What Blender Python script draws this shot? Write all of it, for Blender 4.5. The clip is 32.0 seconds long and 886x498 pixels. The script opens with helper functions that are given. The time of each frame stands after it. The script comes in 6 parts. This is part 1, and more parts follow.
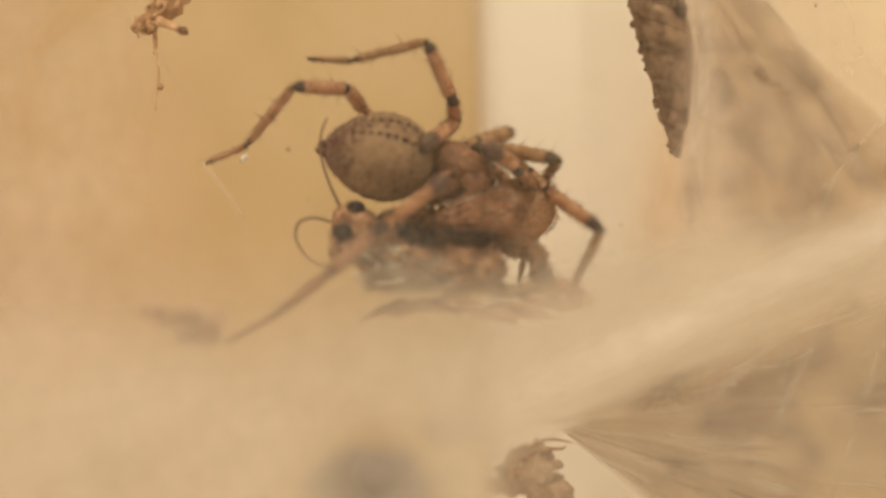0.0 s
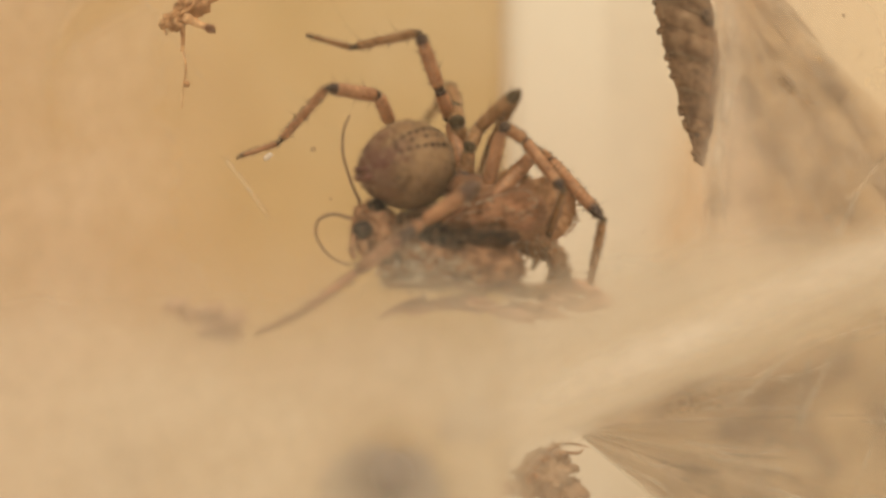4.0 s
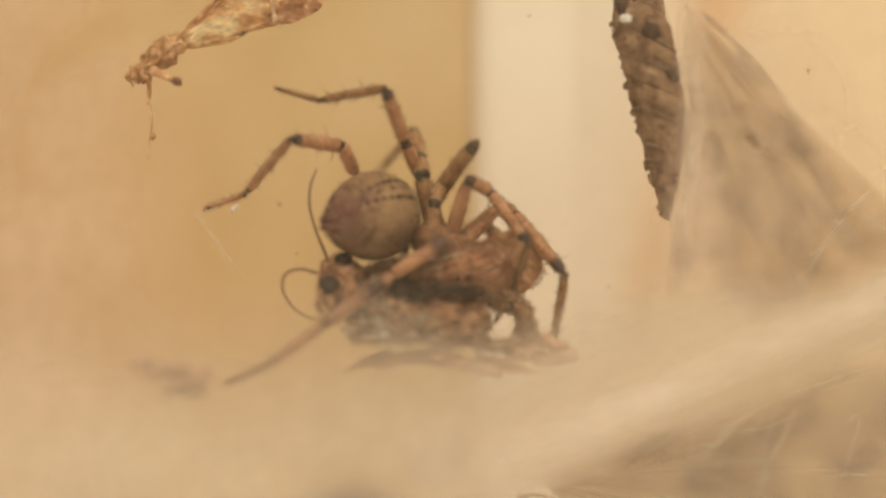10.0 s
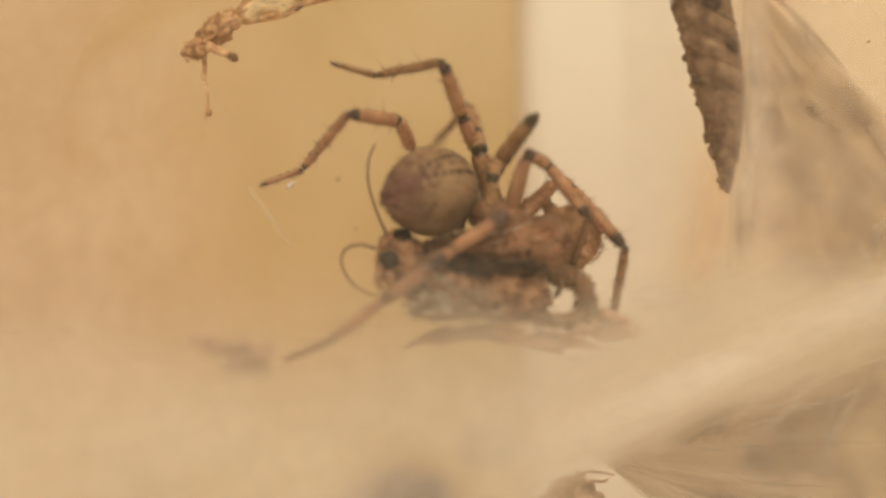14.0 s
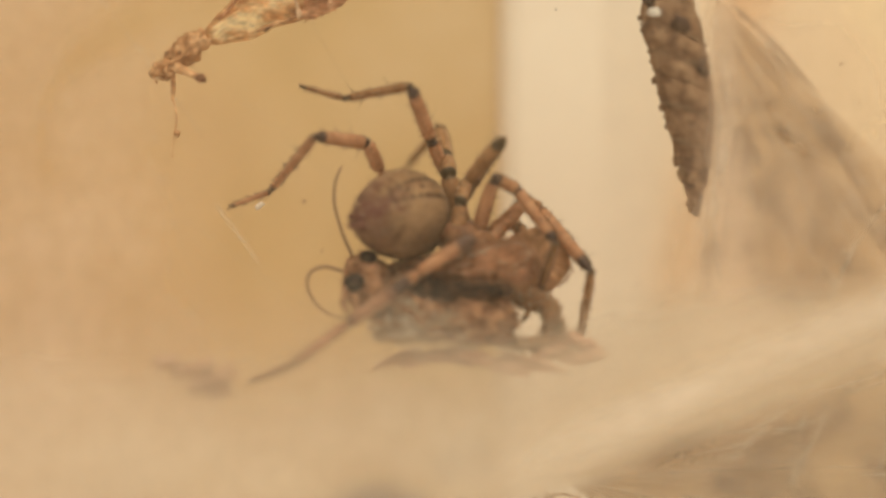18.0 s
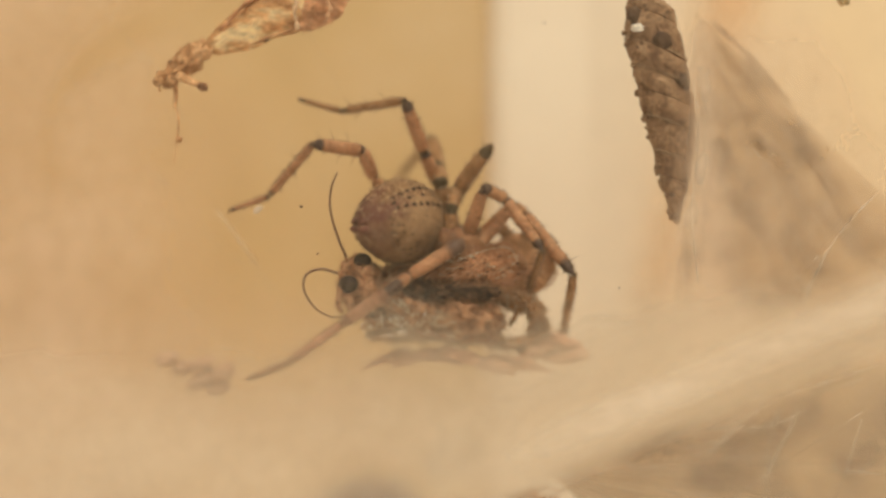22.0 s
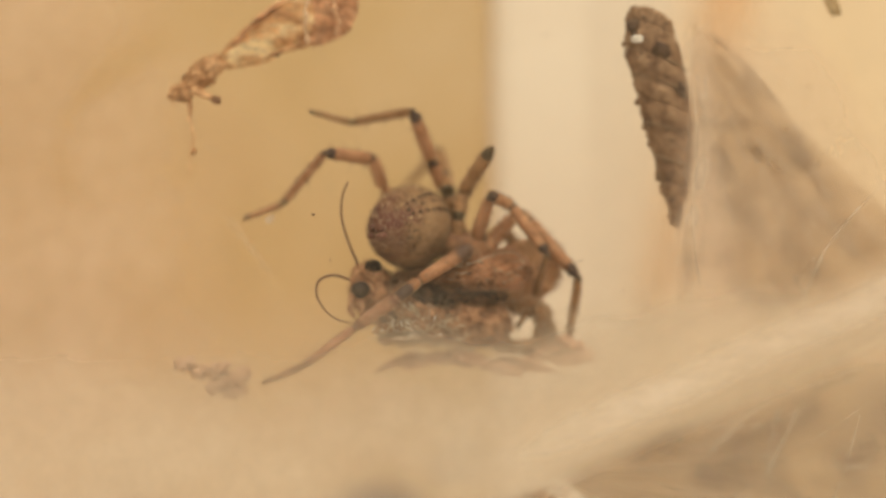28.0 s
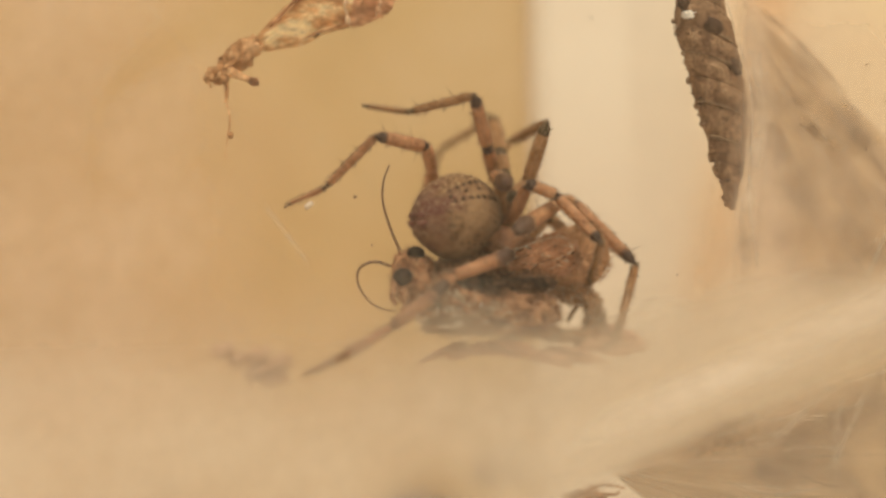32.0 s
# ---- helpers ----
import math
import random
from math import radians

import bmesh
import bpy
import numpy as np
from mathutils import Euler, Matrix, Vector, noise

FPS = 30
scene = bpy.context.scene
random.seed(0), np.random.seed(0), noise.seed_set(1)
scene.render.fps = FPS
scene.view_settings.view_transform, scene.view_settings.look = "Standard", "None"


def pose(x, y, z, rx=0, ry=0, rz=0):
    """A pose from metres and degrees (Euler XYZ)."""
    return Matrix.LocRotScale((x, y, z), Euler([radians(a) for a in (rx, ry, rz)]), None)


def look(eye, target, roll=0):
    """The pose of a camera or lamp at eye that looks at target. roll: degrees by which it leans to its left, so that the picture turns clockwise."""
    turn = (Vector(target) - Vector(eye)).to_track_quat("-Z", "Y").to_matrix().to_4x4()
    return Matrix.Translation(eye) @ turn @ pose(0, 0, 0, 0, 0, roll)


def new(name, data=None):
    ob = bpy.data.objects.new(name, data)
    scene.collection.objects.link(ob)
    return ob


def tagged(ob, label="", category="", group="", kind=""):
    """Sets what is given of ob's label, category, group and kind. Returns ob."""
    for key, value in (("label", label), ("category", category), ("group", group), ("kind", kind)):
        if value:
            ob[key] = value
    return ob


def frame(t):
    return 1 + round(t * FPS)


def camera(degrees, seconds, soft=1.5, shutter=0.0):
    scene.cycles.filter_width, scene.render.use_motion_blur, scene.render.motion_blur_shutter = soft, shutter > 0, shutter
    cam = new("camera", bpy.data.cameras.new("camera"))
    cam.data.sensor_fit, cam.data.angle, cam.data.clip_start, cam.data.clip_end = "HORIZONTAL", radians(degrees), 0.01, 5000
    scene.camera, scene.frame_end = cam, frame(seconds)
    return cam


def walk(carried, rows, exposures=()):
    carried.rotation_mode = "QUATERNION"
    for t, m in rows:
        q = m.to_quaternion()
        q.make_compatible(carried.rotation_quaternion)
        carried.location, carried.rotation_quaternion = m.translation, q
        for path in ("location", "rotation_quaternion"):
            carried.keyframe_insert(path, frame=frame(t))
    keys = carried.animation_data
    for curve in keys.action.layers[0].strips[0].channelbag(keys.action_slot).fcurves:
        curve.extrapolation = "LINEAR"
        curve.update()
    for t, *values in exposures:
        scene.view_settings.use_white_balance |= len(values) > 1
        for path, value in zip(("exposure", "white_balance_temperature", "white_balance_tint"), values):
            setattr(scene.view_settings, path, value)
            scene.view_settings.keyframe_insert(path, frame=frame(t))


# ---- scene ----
# Inside a spider's silk retreat, at true size: helpers take millimetres.
def eye(x, y, z, pan, tilt, roll):
    return pose(x / 1000, y / 1000, z / 1000, 90 + tilt, 0, pan) @ pose(0, 0, 0, 0, 0, -roll)


cam = camera(40, 32.0, soft=2.7)
cam.data.dof.use_dof = True
cam.data.dof.focus_distance = 0.0660
cam.data.dof.aperture_fstop = 9.0
walk(cam, [
    (0.0, eye(-1.18, -64.69, -6.58, -0.51, 0.25, 1.44)),
    (0.5, eye(-1.30, -64.98, -6.06, -0.07, 0.35, 0.94)),
    (1.0, eye(-1.30, -65.23, -6.53, 0.38, 0.60, 0.50)),
    (1.5, eye(-1.95, -64.87, -7.31, 0.33, 0.49, 0.60)),
    (2.0, eye(-1.51, -64.92, -6.24, 0.72, 0.19, 0.18)),
    (2.5, eye(-1.47, -64.99, -7.09, 0.88, 0.14, 0.24)),
    (4.5, eye(-1.62, -64.83, -5.69, -0.41, -0.21, 0.09)),
    (5.0, eye(-1.47, -64.82, -5.37, -0.86, -0.19, -0.04)),
    (5.5, eye(-0.35, -64.79, -3.34, -0.69, -0.21, 0.10)),
    (6.0, eye(-0.91, -65.33, -1.44, -0.65, -0.51, 0.11)),
    (6.5, eye(-1.47, -65.61, -2.11, -0.44, -0.73, 0.13)),
    (7.0, eye(-2.48, -65.33, -4.84, -0.25, -0.76, 0.16)),
    (7.5, eye(-3.89, -64.82, -6.35, -0.37, -0.55, 0.25)),
    (8.0, eye(-2.48, -64.89, -4.28, -0.63, -0.29, 0.10)),
    (8.5, eye(-2.39, -64.82, -3.78, -0.38, -0.43, 0.11)),
    (9.0, eye(-1.49, -64.86, -2.88, -0.45, -0.18, 0.02)),
    (9.5, eye(-2.35, -64.79, -2.94, -0.55, -0.13, 0.06)),
    (10.0, eye(-0.93, -64.94, -3.12, -0.84, -0.15, 0.05)),
    (10.5, eye(-0.69, -65.05, -3.23, -0.55, -0.29, 0.19)),
    (11.0, eye(-0.65, -64.99, -4.23, -0.54, -0.39, 0.22)),
    (11.5, eye(0.13, -64.96, -3.59, -1.20, -0.23, 0.34)),
    (12.0, eye(-0.21, -65.01, -2.71, -0.81, -0.07, 0.31)),
    (12.5, eye(-2.35, -64.93, -2.58, -0.42, -0.29, 0.30)),
    (13.0, eye(-3.53, -64.72, -3.41, -0.52, -0.09, 0.32)),
    (13.5, eye(-4.05, -64.41, -4.32, -0.66, -0.32, 0.50)),
    (15.5, eye(-1.41, -64.64, -3.62, 0.62, -0.36, 0.32)),
    (16.0, eye(-2.08, -64.35, -6.14, 0.80, -0.85, 0.54)),
    (16.5, eye(-1.52, -64.37, -6.54, 0.79, -0.72, 0.62)),
    (17.0, eye(-1.75, -64.27, -5.72, 0.98, -1.06, 0.58)),
    (17.5, eye(-1.44, -64.24, -5.27, 0.75, -0.83, 0.59)),
    (18.0, eye(-0.78, -64.27, -2.64, 0.51, -0.70, 0.14)),
    (18.5, eye(-1.18, -64.20, -0.37, 0.73, -0.34, 0.18)),
    (19.0, eye(0.00, -64.60, 0.00, -0.00, -0.00, -0.00)),
    (19.5, eye(0.06, -65.02, 1.00, 0.00, -1.01, -0.24)),
    (20.0, eye(0.89, -65.53, 1.00, 0.20, -1.46, -0.09)),
    (20.5, eye(-0.17, -65.89, -0.29, 0.36, -2.03, -0.14)),
    (21.0, eye(-0.98, -65.92, -0.81, 0.30, -1.78, -0.19)),
    (21.5, eye(-1.01, -66.88, -0.81, -0.03, -0.85, -0.37)),
    (22.0, eye(-0.95, -67.11, -2.18, -0.09, -0.89, -0.31)),
    (22.5, eye(-2.86, -66.76, -4.31, 0.41, -0.48, -0.17)),
    (23.0, eye(-3.24, -66.44, -4.77, 0.48, 0.11, -0.05)),
    (23.5, eye(-3.80, -66.42, -4.46, 0.10, 0.90, -0.12)),
    (24.0, eye(-2.64, -66.68, -4.36, 0.25, 1.40, -0.00)),
    (24.5, eye(-3.46, -66.93, -4.09, 0.37, 1.61, 0.01)),
    (25.0, eye(-2.50, -67.19, -4.58, 0.19, 1.43, -0.04)),
    (25.5, eye(-2.01, -67.48, -4.52, -0.27, 1.46, 0.16)),
    (27.5, eye(-1.10, -68.97, -3.57, -1.04, 0.25, 0.44)),
    (28.0, eye(-1.96, -69.06, -3.33, -0.54, 0.37, 0.31)),
    (28.5, eye(-2.77, -68.83, -3.65, -0.20, 0.73, 0.37)),
    (29.0, eye(-3.45, -68.51, -4.85, -0.26, 0.96, 0.31)),
    (29.5, eye(-3.02, -68.11, -5.69, 0.10, 0.60, 0.38)),
    (30.0, eye(-3.08, -67.72, -6.44, 0.10, 0.77, 0.33)),
    (30.5, eye(-2.61, -67.39, -6.32, -0.03, 1.95, 0.40)),
    (31.0, eye(-2.23, -67.12, -7.26, 0.40, 2.45, 0.54)),
    (31.5, eye(-3.22, -66.75, -7.18, 0.07, 2.85, 0.53)),
    (32.0, eye(-3.86, -66.38, -6.98, -0.03, 2.83, 0.67)),
])

# ---- light ----
world = bpy.data.worlds.new("world")
scene.world = world
world.use_nodes = True
wn = world.node_tree.nodes
wn["Background"].inputs[0].default_value = (1.0, 0.885, 0.715, 1)
wn["Background"].inputs[1].default_value = 0.79
# Added warm directional light from above; no such lamp is in view.
lamp = new("key_sun", bpy.data.lights.new("key_sun", "SUN"))
lamp.data.energy, lamp.data.angle, lamp.data.color = 1.9, radians(14), (1.0, 0.885, 0.715)
lamp.matrix_world = look((0.05, -0.12, 0.25), (0, 0, 0))


# ---- materials ----
def nodes_of(name):
    m = bpy.data.materials.new(name)
    m.use_nodes = True
    m.node_tree.nodes.clear()
    return m, m.node_tree.nodes, m.node_tree.links


def grain(nd, ln, scale, detail=4.0, rough=0.6, vec=None):
    """Noise whose scale counts features per millimetre."""
    if vec is None:
        vec = nd.new("ShaderNodeTexCoord").outputs["Object"]
    n = nd.new("ShaderNodeTexNoise")
    n.inputs["Scale"].default_value = scale * 1000
    n.inputs["Detail"].default_value = detail
    n.inputs["Roughness"].default_value = rough
    ln.new(vec, n.inputs["Vector"])
    return n.outputs["Fac"]


def ramp(nd, ln, fac, stops):
    r = nd.new("ShaderNodeValToRGB")
    e = r.color_ramp.elements
    while len(e) < len(stops):
        e.new(0.5)
    for k, (p, c) in enumerate(stops):
        e[k].position, e[k].color = p, (*c, 1)
    ln.new(fac, r.inputs[0])
    return r.outputs[0]


def mixed(nd, ln, fac, a, b, blend="MIX"):
    m = nd.new("ShaderNodeMix")
    m.data_type, m.blend_type = "RGBA", blend
    if isinstance(fac, float):
        m.inputs[0].default_value = fac
    else:
        ln.new(fac, m.inputs[0])
    for i, v in ((6, a), (7, b)):
        if isinstance(v, tuple):
            m.inputs[i].default_value = (*v, 1)
        else:
            ln.new(v, m.inputs[i])
    return m.outputs[2]


def solid(name, dark, mid, light, scale=2.0, fine=9.0, rough=0.6, bump=0.3, sheen=0.0, thin=0.0, metal=0.0, vary=1.0, band=None, turn=None, spread=0.18, dots=0.0):
    """A grained surface: blotches at one scale, fine grain at another, relief, and light let through if thin."""
    m, nd, ln = nodes_of(name)
    way = None
    if turn is not None:
        mp, tc = nd.new("ShaderNodeMapping"), nd.new("ShaderNodeTexCoord")
        mp.inputs["Rotation"].default_value, mp.inputs["Scale"].default_value = (0, turn, 0), (0.4, 1, 1)
        ln.new(tc.outputs["Object"], mp.inputs[0])
        way = mp.outputs[0]
    big, small = grain(nd, ln, scale, vec=way), grain(nd, ln, fine, 6.0, 0.7, way)
    c = ramp(nd, ln, big, [(0.5 - spread, dark), (0.5, mid), (0.5 + spread, light)])
    v = ramp(nd, ln, small, [(0.3, (1 - 0.45 * vary, 1 - 0.45 * vary, 1 - 0.45 * vary)), (0.7, (1 + 0.35 * vary, 1 + 0.3 * vary, 1 + 0.25 * vary))])
    c = mixed(nd, ln, 1.0, c, v, "MULTIPLY")
    if dots:
        vo = nd.new("ShaderNodeTexVoronoi")
        vo.inputs["Scale"].default_value = dots * 1000
        ln.new(nd.new("ShaderNodeTexCoord").outputs["Object"], vo.inputs["Vector"])
        pit = ramp(nd, ln, vo.outputs["Distance"], [(0.12, (0.42, 0.38, 0.36)), (0.34, (1, 1, 1))])
        c = mixed(nd, ln, 1.0, c, pit, "MULTIPLY")
    if band:
        at = nd.new("ShaderNodeAttribute")
        at.attribute_name = "band"
        mott = mixed(nd, ln, 0.75, at.outputs["Fac"], grain(nd, ln, 3.0, 5.0, 0.7), "OVERLAY")
        c = mixed(nd, ln, ramp(nd, ln, mott, [(0.28, (0, 0, 0)), (0.85, (1, 1, 1))]), c, band)
    b = nd.new("ShaderNodeBsdfPrincipled")
    ln.new(c, b.inputs["Base Color"])
    b.inputs["Roughness"].default_value, b.inputs["Metallic"].default_value = rough, metal
    b.inputs["Specular IOR Level"].default_value = 0.5 if rough < 0.45 else 0.2
    bp = nd.new("ShaderNodeBump")
    bp.inputs["Strength"].default_value, bp.inputs["Distance"].default_value = bump, 0.0001
    ln.new(small, bp.inputs["Height"])
    ln.new(bp.outputs[0], b.inputs["Normal"])
    out = nd.new("ShaderNodeOutputMaterial")
    last = b.outputs[0]
    if thin:
        tr, mx = nd.new("ShaderNodeBsdfTranslucent"), nd.new("ShaderNodeMixShader")
        ln.new(c, tr.inputs[0])
        mx.inputs[0].default_value = thin
        ln.new(last, mx.inputs[1]), ln.new(tr.outputs[0], mx.inputs[2])
        last = mx.outputs[0]
    ln.new(last, out.inputs[0])
    return m


def film_of(name, colour, second, scale=0.4, fine=3.0, gain=1.0, thin=0.5, streak=(1, 1, 1), low=0.6, high=1.2):
    """Spun silk or wing membrane: as dense as the mesh's own density says, with clouds and fibres."""
    m, nd, ln = nodes_of(name)
    tc = nd.new("ShaderNodeTexCoord").outputs["Object"]
    mp = nd.new("ShaderNodeMapping")
    mp.inputs["Scale"].default_value = streak
    ln.new(tc, mp.inputs[0])
    big, small = grain(nd, ln, scale, 4.0, 0.6, mp.outputs[0]), grain(nd, ln, fine, 5.0, 0.7, mp.outputs[0])
    c = mixed(nd, ln, ramp(nd, ln, big, [(0.4, (0, 0, 0)), (0.62, (1, 1, 1))]), colour, second)
    at = nd.new("ShaderNodeAttribute")
    at.attribute_name = "cover"
    cloud = nd.new("ShaderNodeMapRange")
    cloud.inputs[1].default_value, cloud.inputs[2].default_value = 0.3, 0.7
    cloud.inputs[3].default_value, cloud.inputs[4].default_value = low, high
    ln.new(mixed(nd, ln, 0.4, big, small), cloud.inputs[0])
    mul = nd.new("ShaderNodeMath")
    mul.operation, mul.use_clamp = "MULTIPLY", True
    ln.new(at.outputs["Fac"], mul.inputs[0]), ln.new(cloud.outputs[0], mul.inputs[1])
    df, tl, both = nd.new("ShaderNodeBsdfDiffuse"), nd.new("ShaderNodeBsdfTranslucent"), nd.new("ShaderNodeMixShader")
    ln.new(c, df.inputs[0]), ln.new(c, tl.inputs[0])
    both.inputs[0].default_value = thin
    ln.new(df.outputs[0], both.inputs[1]), ln.new(tl.outputs[0], both.inputs[2])
    clear, mx, out = nd.new("ShaderNodeBsdfTransparent"), nd.new("ShaderNodeMixShader"), nd.new("ShaderNodeOutputMaterial")
    ln.new(mul.outputs[0], mx.inputs[0]), ln.new(clear.outputs[0], mx.inputs[1]), ln.new(both.outputs[0], mx.inputs[2])
    ln.new(mx.outputs[0], out.inputs[0])
    return m


OCHRE = solid("ochre_wall", (0.539, 0.374, 0.172), (0.595, 0.419, 0.207), (0.632, 0.464, 0.257), 0.06, 1.5, 0.7, 0.2, vary=0.12)
CREAM = solid("cream_paint", (0.80, 0.680, 0.516), (0.83, 0.71, 0.545), (0.86, 0.748, 0.583), 0.05, 1.0, 0.5, 0.1, vary=0.06)


def drifting(name, first, second, x0, x1):
    """Paint whose tone drifts along the wall."""
    m, nd, ln = nodes_of(name)
    tc = nd.new("ShaderNodeTexCoord").outputs["Object"]
    sep, mr, mess = nd.new("ShaderNodeSeparateXYZ"), nd.new("ShaderNodeMapRange"), nd.new("ShaderNodeMath")
    ln.new(tc, sep.inputs[0])
    mess.operation, mess.inputs[1].default_value = "MULTIPLY_ADD", 0.012
    ln.new(grain(nd, ln, 0.06, 3.0), mess.inputs[0]), ln.new(sep.outputs[0], mess.inputs[2])
    mr.interpolation_type = "SMOOTHSTEP"
    mr.inputs[1].default_value, mr.inputs[2].default_value = x0 / 1000, x1 / 1000
    ln.new(mess.outputs[0], mr.inputs[0])
    b, out = nd.new("ShaderNodeBsdfPrincipled"), nd.new("ShaderNodeOutputMaterial")
    fine = ramp(nd, ln, grain(nd, ln, 1.0, 5.0, 0.6), [(0.3, (0.95, 0.95, 0.95)), (0.7, (1.04, 1.04, 1.03))])
    ln.new(mixed(nd, ln, 1.0, mixed(nd, ln, mr.outputs[0], first, second), fine, "MULTIPLY"), b.inputs["Base Color"])
    b.inputs["Roughness"].default_value, b.inputs["Specular IOR Level"].default_value = 0.5, 0.2
    ln.new(b.outputs[0], out.inputs[0])
    return m


YELLOW = drifting("yellow_wall", (0.795, 0.68, 0.523), (0.815, 0.635, 0.40), 15.0, 32.0)
SILK = film_of("silk", (0.788, 0.67, 0.507), (0.843, 0.743, 0.589), 0.07, 0.5, low=0.75, high=1.1)
SILK_DENSE = film_of("dense_silk", (0.86, 0.76, 0.62), (0.92, 0.83, 0.70), 0.12, 0.9, streak=(0.5, 1, 1.6))
SILK_PINK = film_of("aged_silk", (0.845, 0.665, 0.491), (0.887, 0.729, 0.57), 0.07, 0.5)
MEMBRANE = film_of("wing_membrane", (0.57, 0.42, 0.245), (0.42, 0.308, 0.182), 0.30, 1.6, low=0.75, high=1.12)
STAIN = film_of("wing_stain", (0.30, 0.215, 0.14), (0.22, 0.155, 0.11), 0.5, 2.0, low=0.6, high=1.3)
STAIN_GREY = film_of("grey_wing_stain", (0.31, 0.24, 0.19), (0.25, 0.19, 0.155), 0.4, 1.6, low=0.6, high=1.3)
SILK_BAND = film_of("silk_band", (0.86, 0.77, 0.63), (0.92, 0.84, 0.71), 0.5, 2.5, low=0.6, high=1.2)
MEMBRANE_LOW = film_of("low_wing_membrane", (0.53, 0.40, 0.255), (0.40, 0.305, 0.218), 0.16, 1.2, low=0.75, high=1.1)


def soft_thread(name, colour, amount):
    m, nd, ln = nodes_of(name)
    df, tl, both = nd.new("ShaderNodeBsdfDiffuse"), nd.new("ShaderNodeBsdfTranslucent"), nd.new("ShaderNodeMixShader")
    df.inputs[0].default_value = tl.inputs[0].default_value = (*colour, 1)
    ln.new(df.outputs[0], both.inputs[1]), ln.new(tl.outputs[0], both.inputs[2])
    clear, mx, out = nd.new("ShaderNodeBsdfTransparent"), nd.new("ShaderNodeMixShader"), nd.new("ShaderNodeOutputMaterial")
    cl = nd.new("ShaderNodeMapRange")
    cl.inputs[1].default_value, cl.inputs[2].default_value = 0.35, 0.7
    cl.inputs[3].default_value, cl.inputs[4].default_value = amount * 0.2, amount
    ln.new(grain(nd, ln, 0.5, 3.0), cl.inputs[0])
    ln.new(cl.outputs[0], mx.inputs[0]), ln.new(clear.outputs[0], mx.inputs[1]), ln.new(both.outputs[0], mx.inputs[2])
    ln.new(mx.outputs[0], out.inputs[0])
    return m


GAUZE = soft_thread("gauze_thread", (0.88, 0.80, 0.67), 0.42)
SILK_LINE = soft_thread("silk_line", (0.90, 0.83, 0.70), 0.42)
DUSK = soft_thread("dusky_fibre", (0.36, 0.27, 0.175), 0.24)
THREAD = solid("silk_thread", (0.78, 0.68, 0.55), (0.84, 0.75, 0.62), (0.88, 0.80, 0.68), 2, 8, 0.35, 0.1)
ABDOMEN = solid("abdomen_skin", (0.235, 0.136, 0.066), (0.318, 0.192, 0.096), (0.40, 0.252, 0.13), 0.6, 4.5, 0.6, 0.5, 0.2, 0.12, vary=0.8, band=(0.15, 0.061, 0.042))
SPINNERET = solid("spinneret_skin", (0.10, 0.042, 0.028), (0.15, 0.066, 0.044), (0.21, 0.10, 0.068), 1.5, 8, 0.55, 0.4)
SPOT = solid("dark_spot", (0.06, 0.034, 0.019), (0.085, 0.05, 0.028), (0.12, 0.074, 0.042), 2, 9, 0.6, 0.4)
LEG = solid("leg_skin", (0.37, 0.172, 0.0752), (0.556, 0.278, 0.127), (0.691, 0.378, 0.187), 1.1, 6.0, 0.4, 0.5, 0.15, 0.3, band=(0.0702, 0.0369, 0.0241))
LEG_PALE = solid("pale_leg_skin", (0.3, 0.157, 0.0662), (0.444, 0.244, 0.11), (0.562, 0.332, 0.163), 1.2, 6.0, 0.45, 0.5, 0.15, 0.3, band=(0.115, 0.084, 0.046))
CARAPACE = solid("carapace", (0.134, 0.0596, 0.0275), (0.233, 0.11, 0.0493), (0.343, 0.178, 0.0848), 0.8, 7, 0.45, 0.4)
PALE_SPOT = solid("pale_spot", (0.276, 0.177, 0.0901), (0.365, 0.243, 0.128), (0.464, 0.32, 0.181), 2, 9, 0.6, 0.3)
# For pale hair stubs; the glint of the down is put into this colour.
PALE_GLINT = solid("pale_glint", (0.44, 0.30, 0.175), (0.55, 0.39, 0.24), (0.66, 0.49, 0.32), 2, 9, 0.6, 0.3)
# Front leg's outer joints: the haze before them is mixed into the colour.
HAZED_LEG = solid("hazed_leg_skin", (0.47, 0.255, 0.15), (0.59, 0.335, 0.20), (0.69, 0.41, 0.255), 1.0, 6, 0.5, 0.4, 0.1, 0.4, band=(0.30, 0.155, 0.098))
FRASS = solid("frass", (0.50, 0.315, 0.20), (0.60, 0.395, 0.262), (0.69, 0.475, 0.325), 1.2, 5, 0.8, 0.5)
BRISTLE = solid("bristle", (0.08, 0.045, 0.022), (0.13, 0.075, 0.038), (0.19, 0.115, 0.06), 2, 8, 0.5, 0.1)
EYE = solid("compound_eye", (0.012, 0.008, 0.006), (0.018, 0.012, 0.009), (0.035, 0.022, 0.015), 2, 16, 0.5, 0.4)
MOTH_BROWN = solid("moth_scales", (0.159, 0.0769, 0.0395), (0.369, 0.197, 0.102), (0.579, 0.338, 0.189), 1.3, 7, 0.7, 0.5, 0.3, vary=1.1)
MOTH_PALE = solid("pale_moth_scales", (0.215, 0.109, 0.0569), (0.406, 0.231, 0.126), (0.656, 0.412, 0.25), 1.5, 7, 0.7, 0.5, 0.3, vary=1.1)
MOTH_MID = solid("grey_moth_scales", (0.144, 0.0695, 0.0346), (0.357, 0.183, 0.0909), (0.667, 0.393, 0.217), 1.9, 7, 0.7, 0.5, 0.3, vary=1.1)
MOTH_CREAM = solid("cream_moth_scales", (0.42, 0.32, 0.20), (0.58, 0.47, 0.32), (0.72, 0.62, 0.46), 1.5, 7, 0.6, 0.6, 0.2)
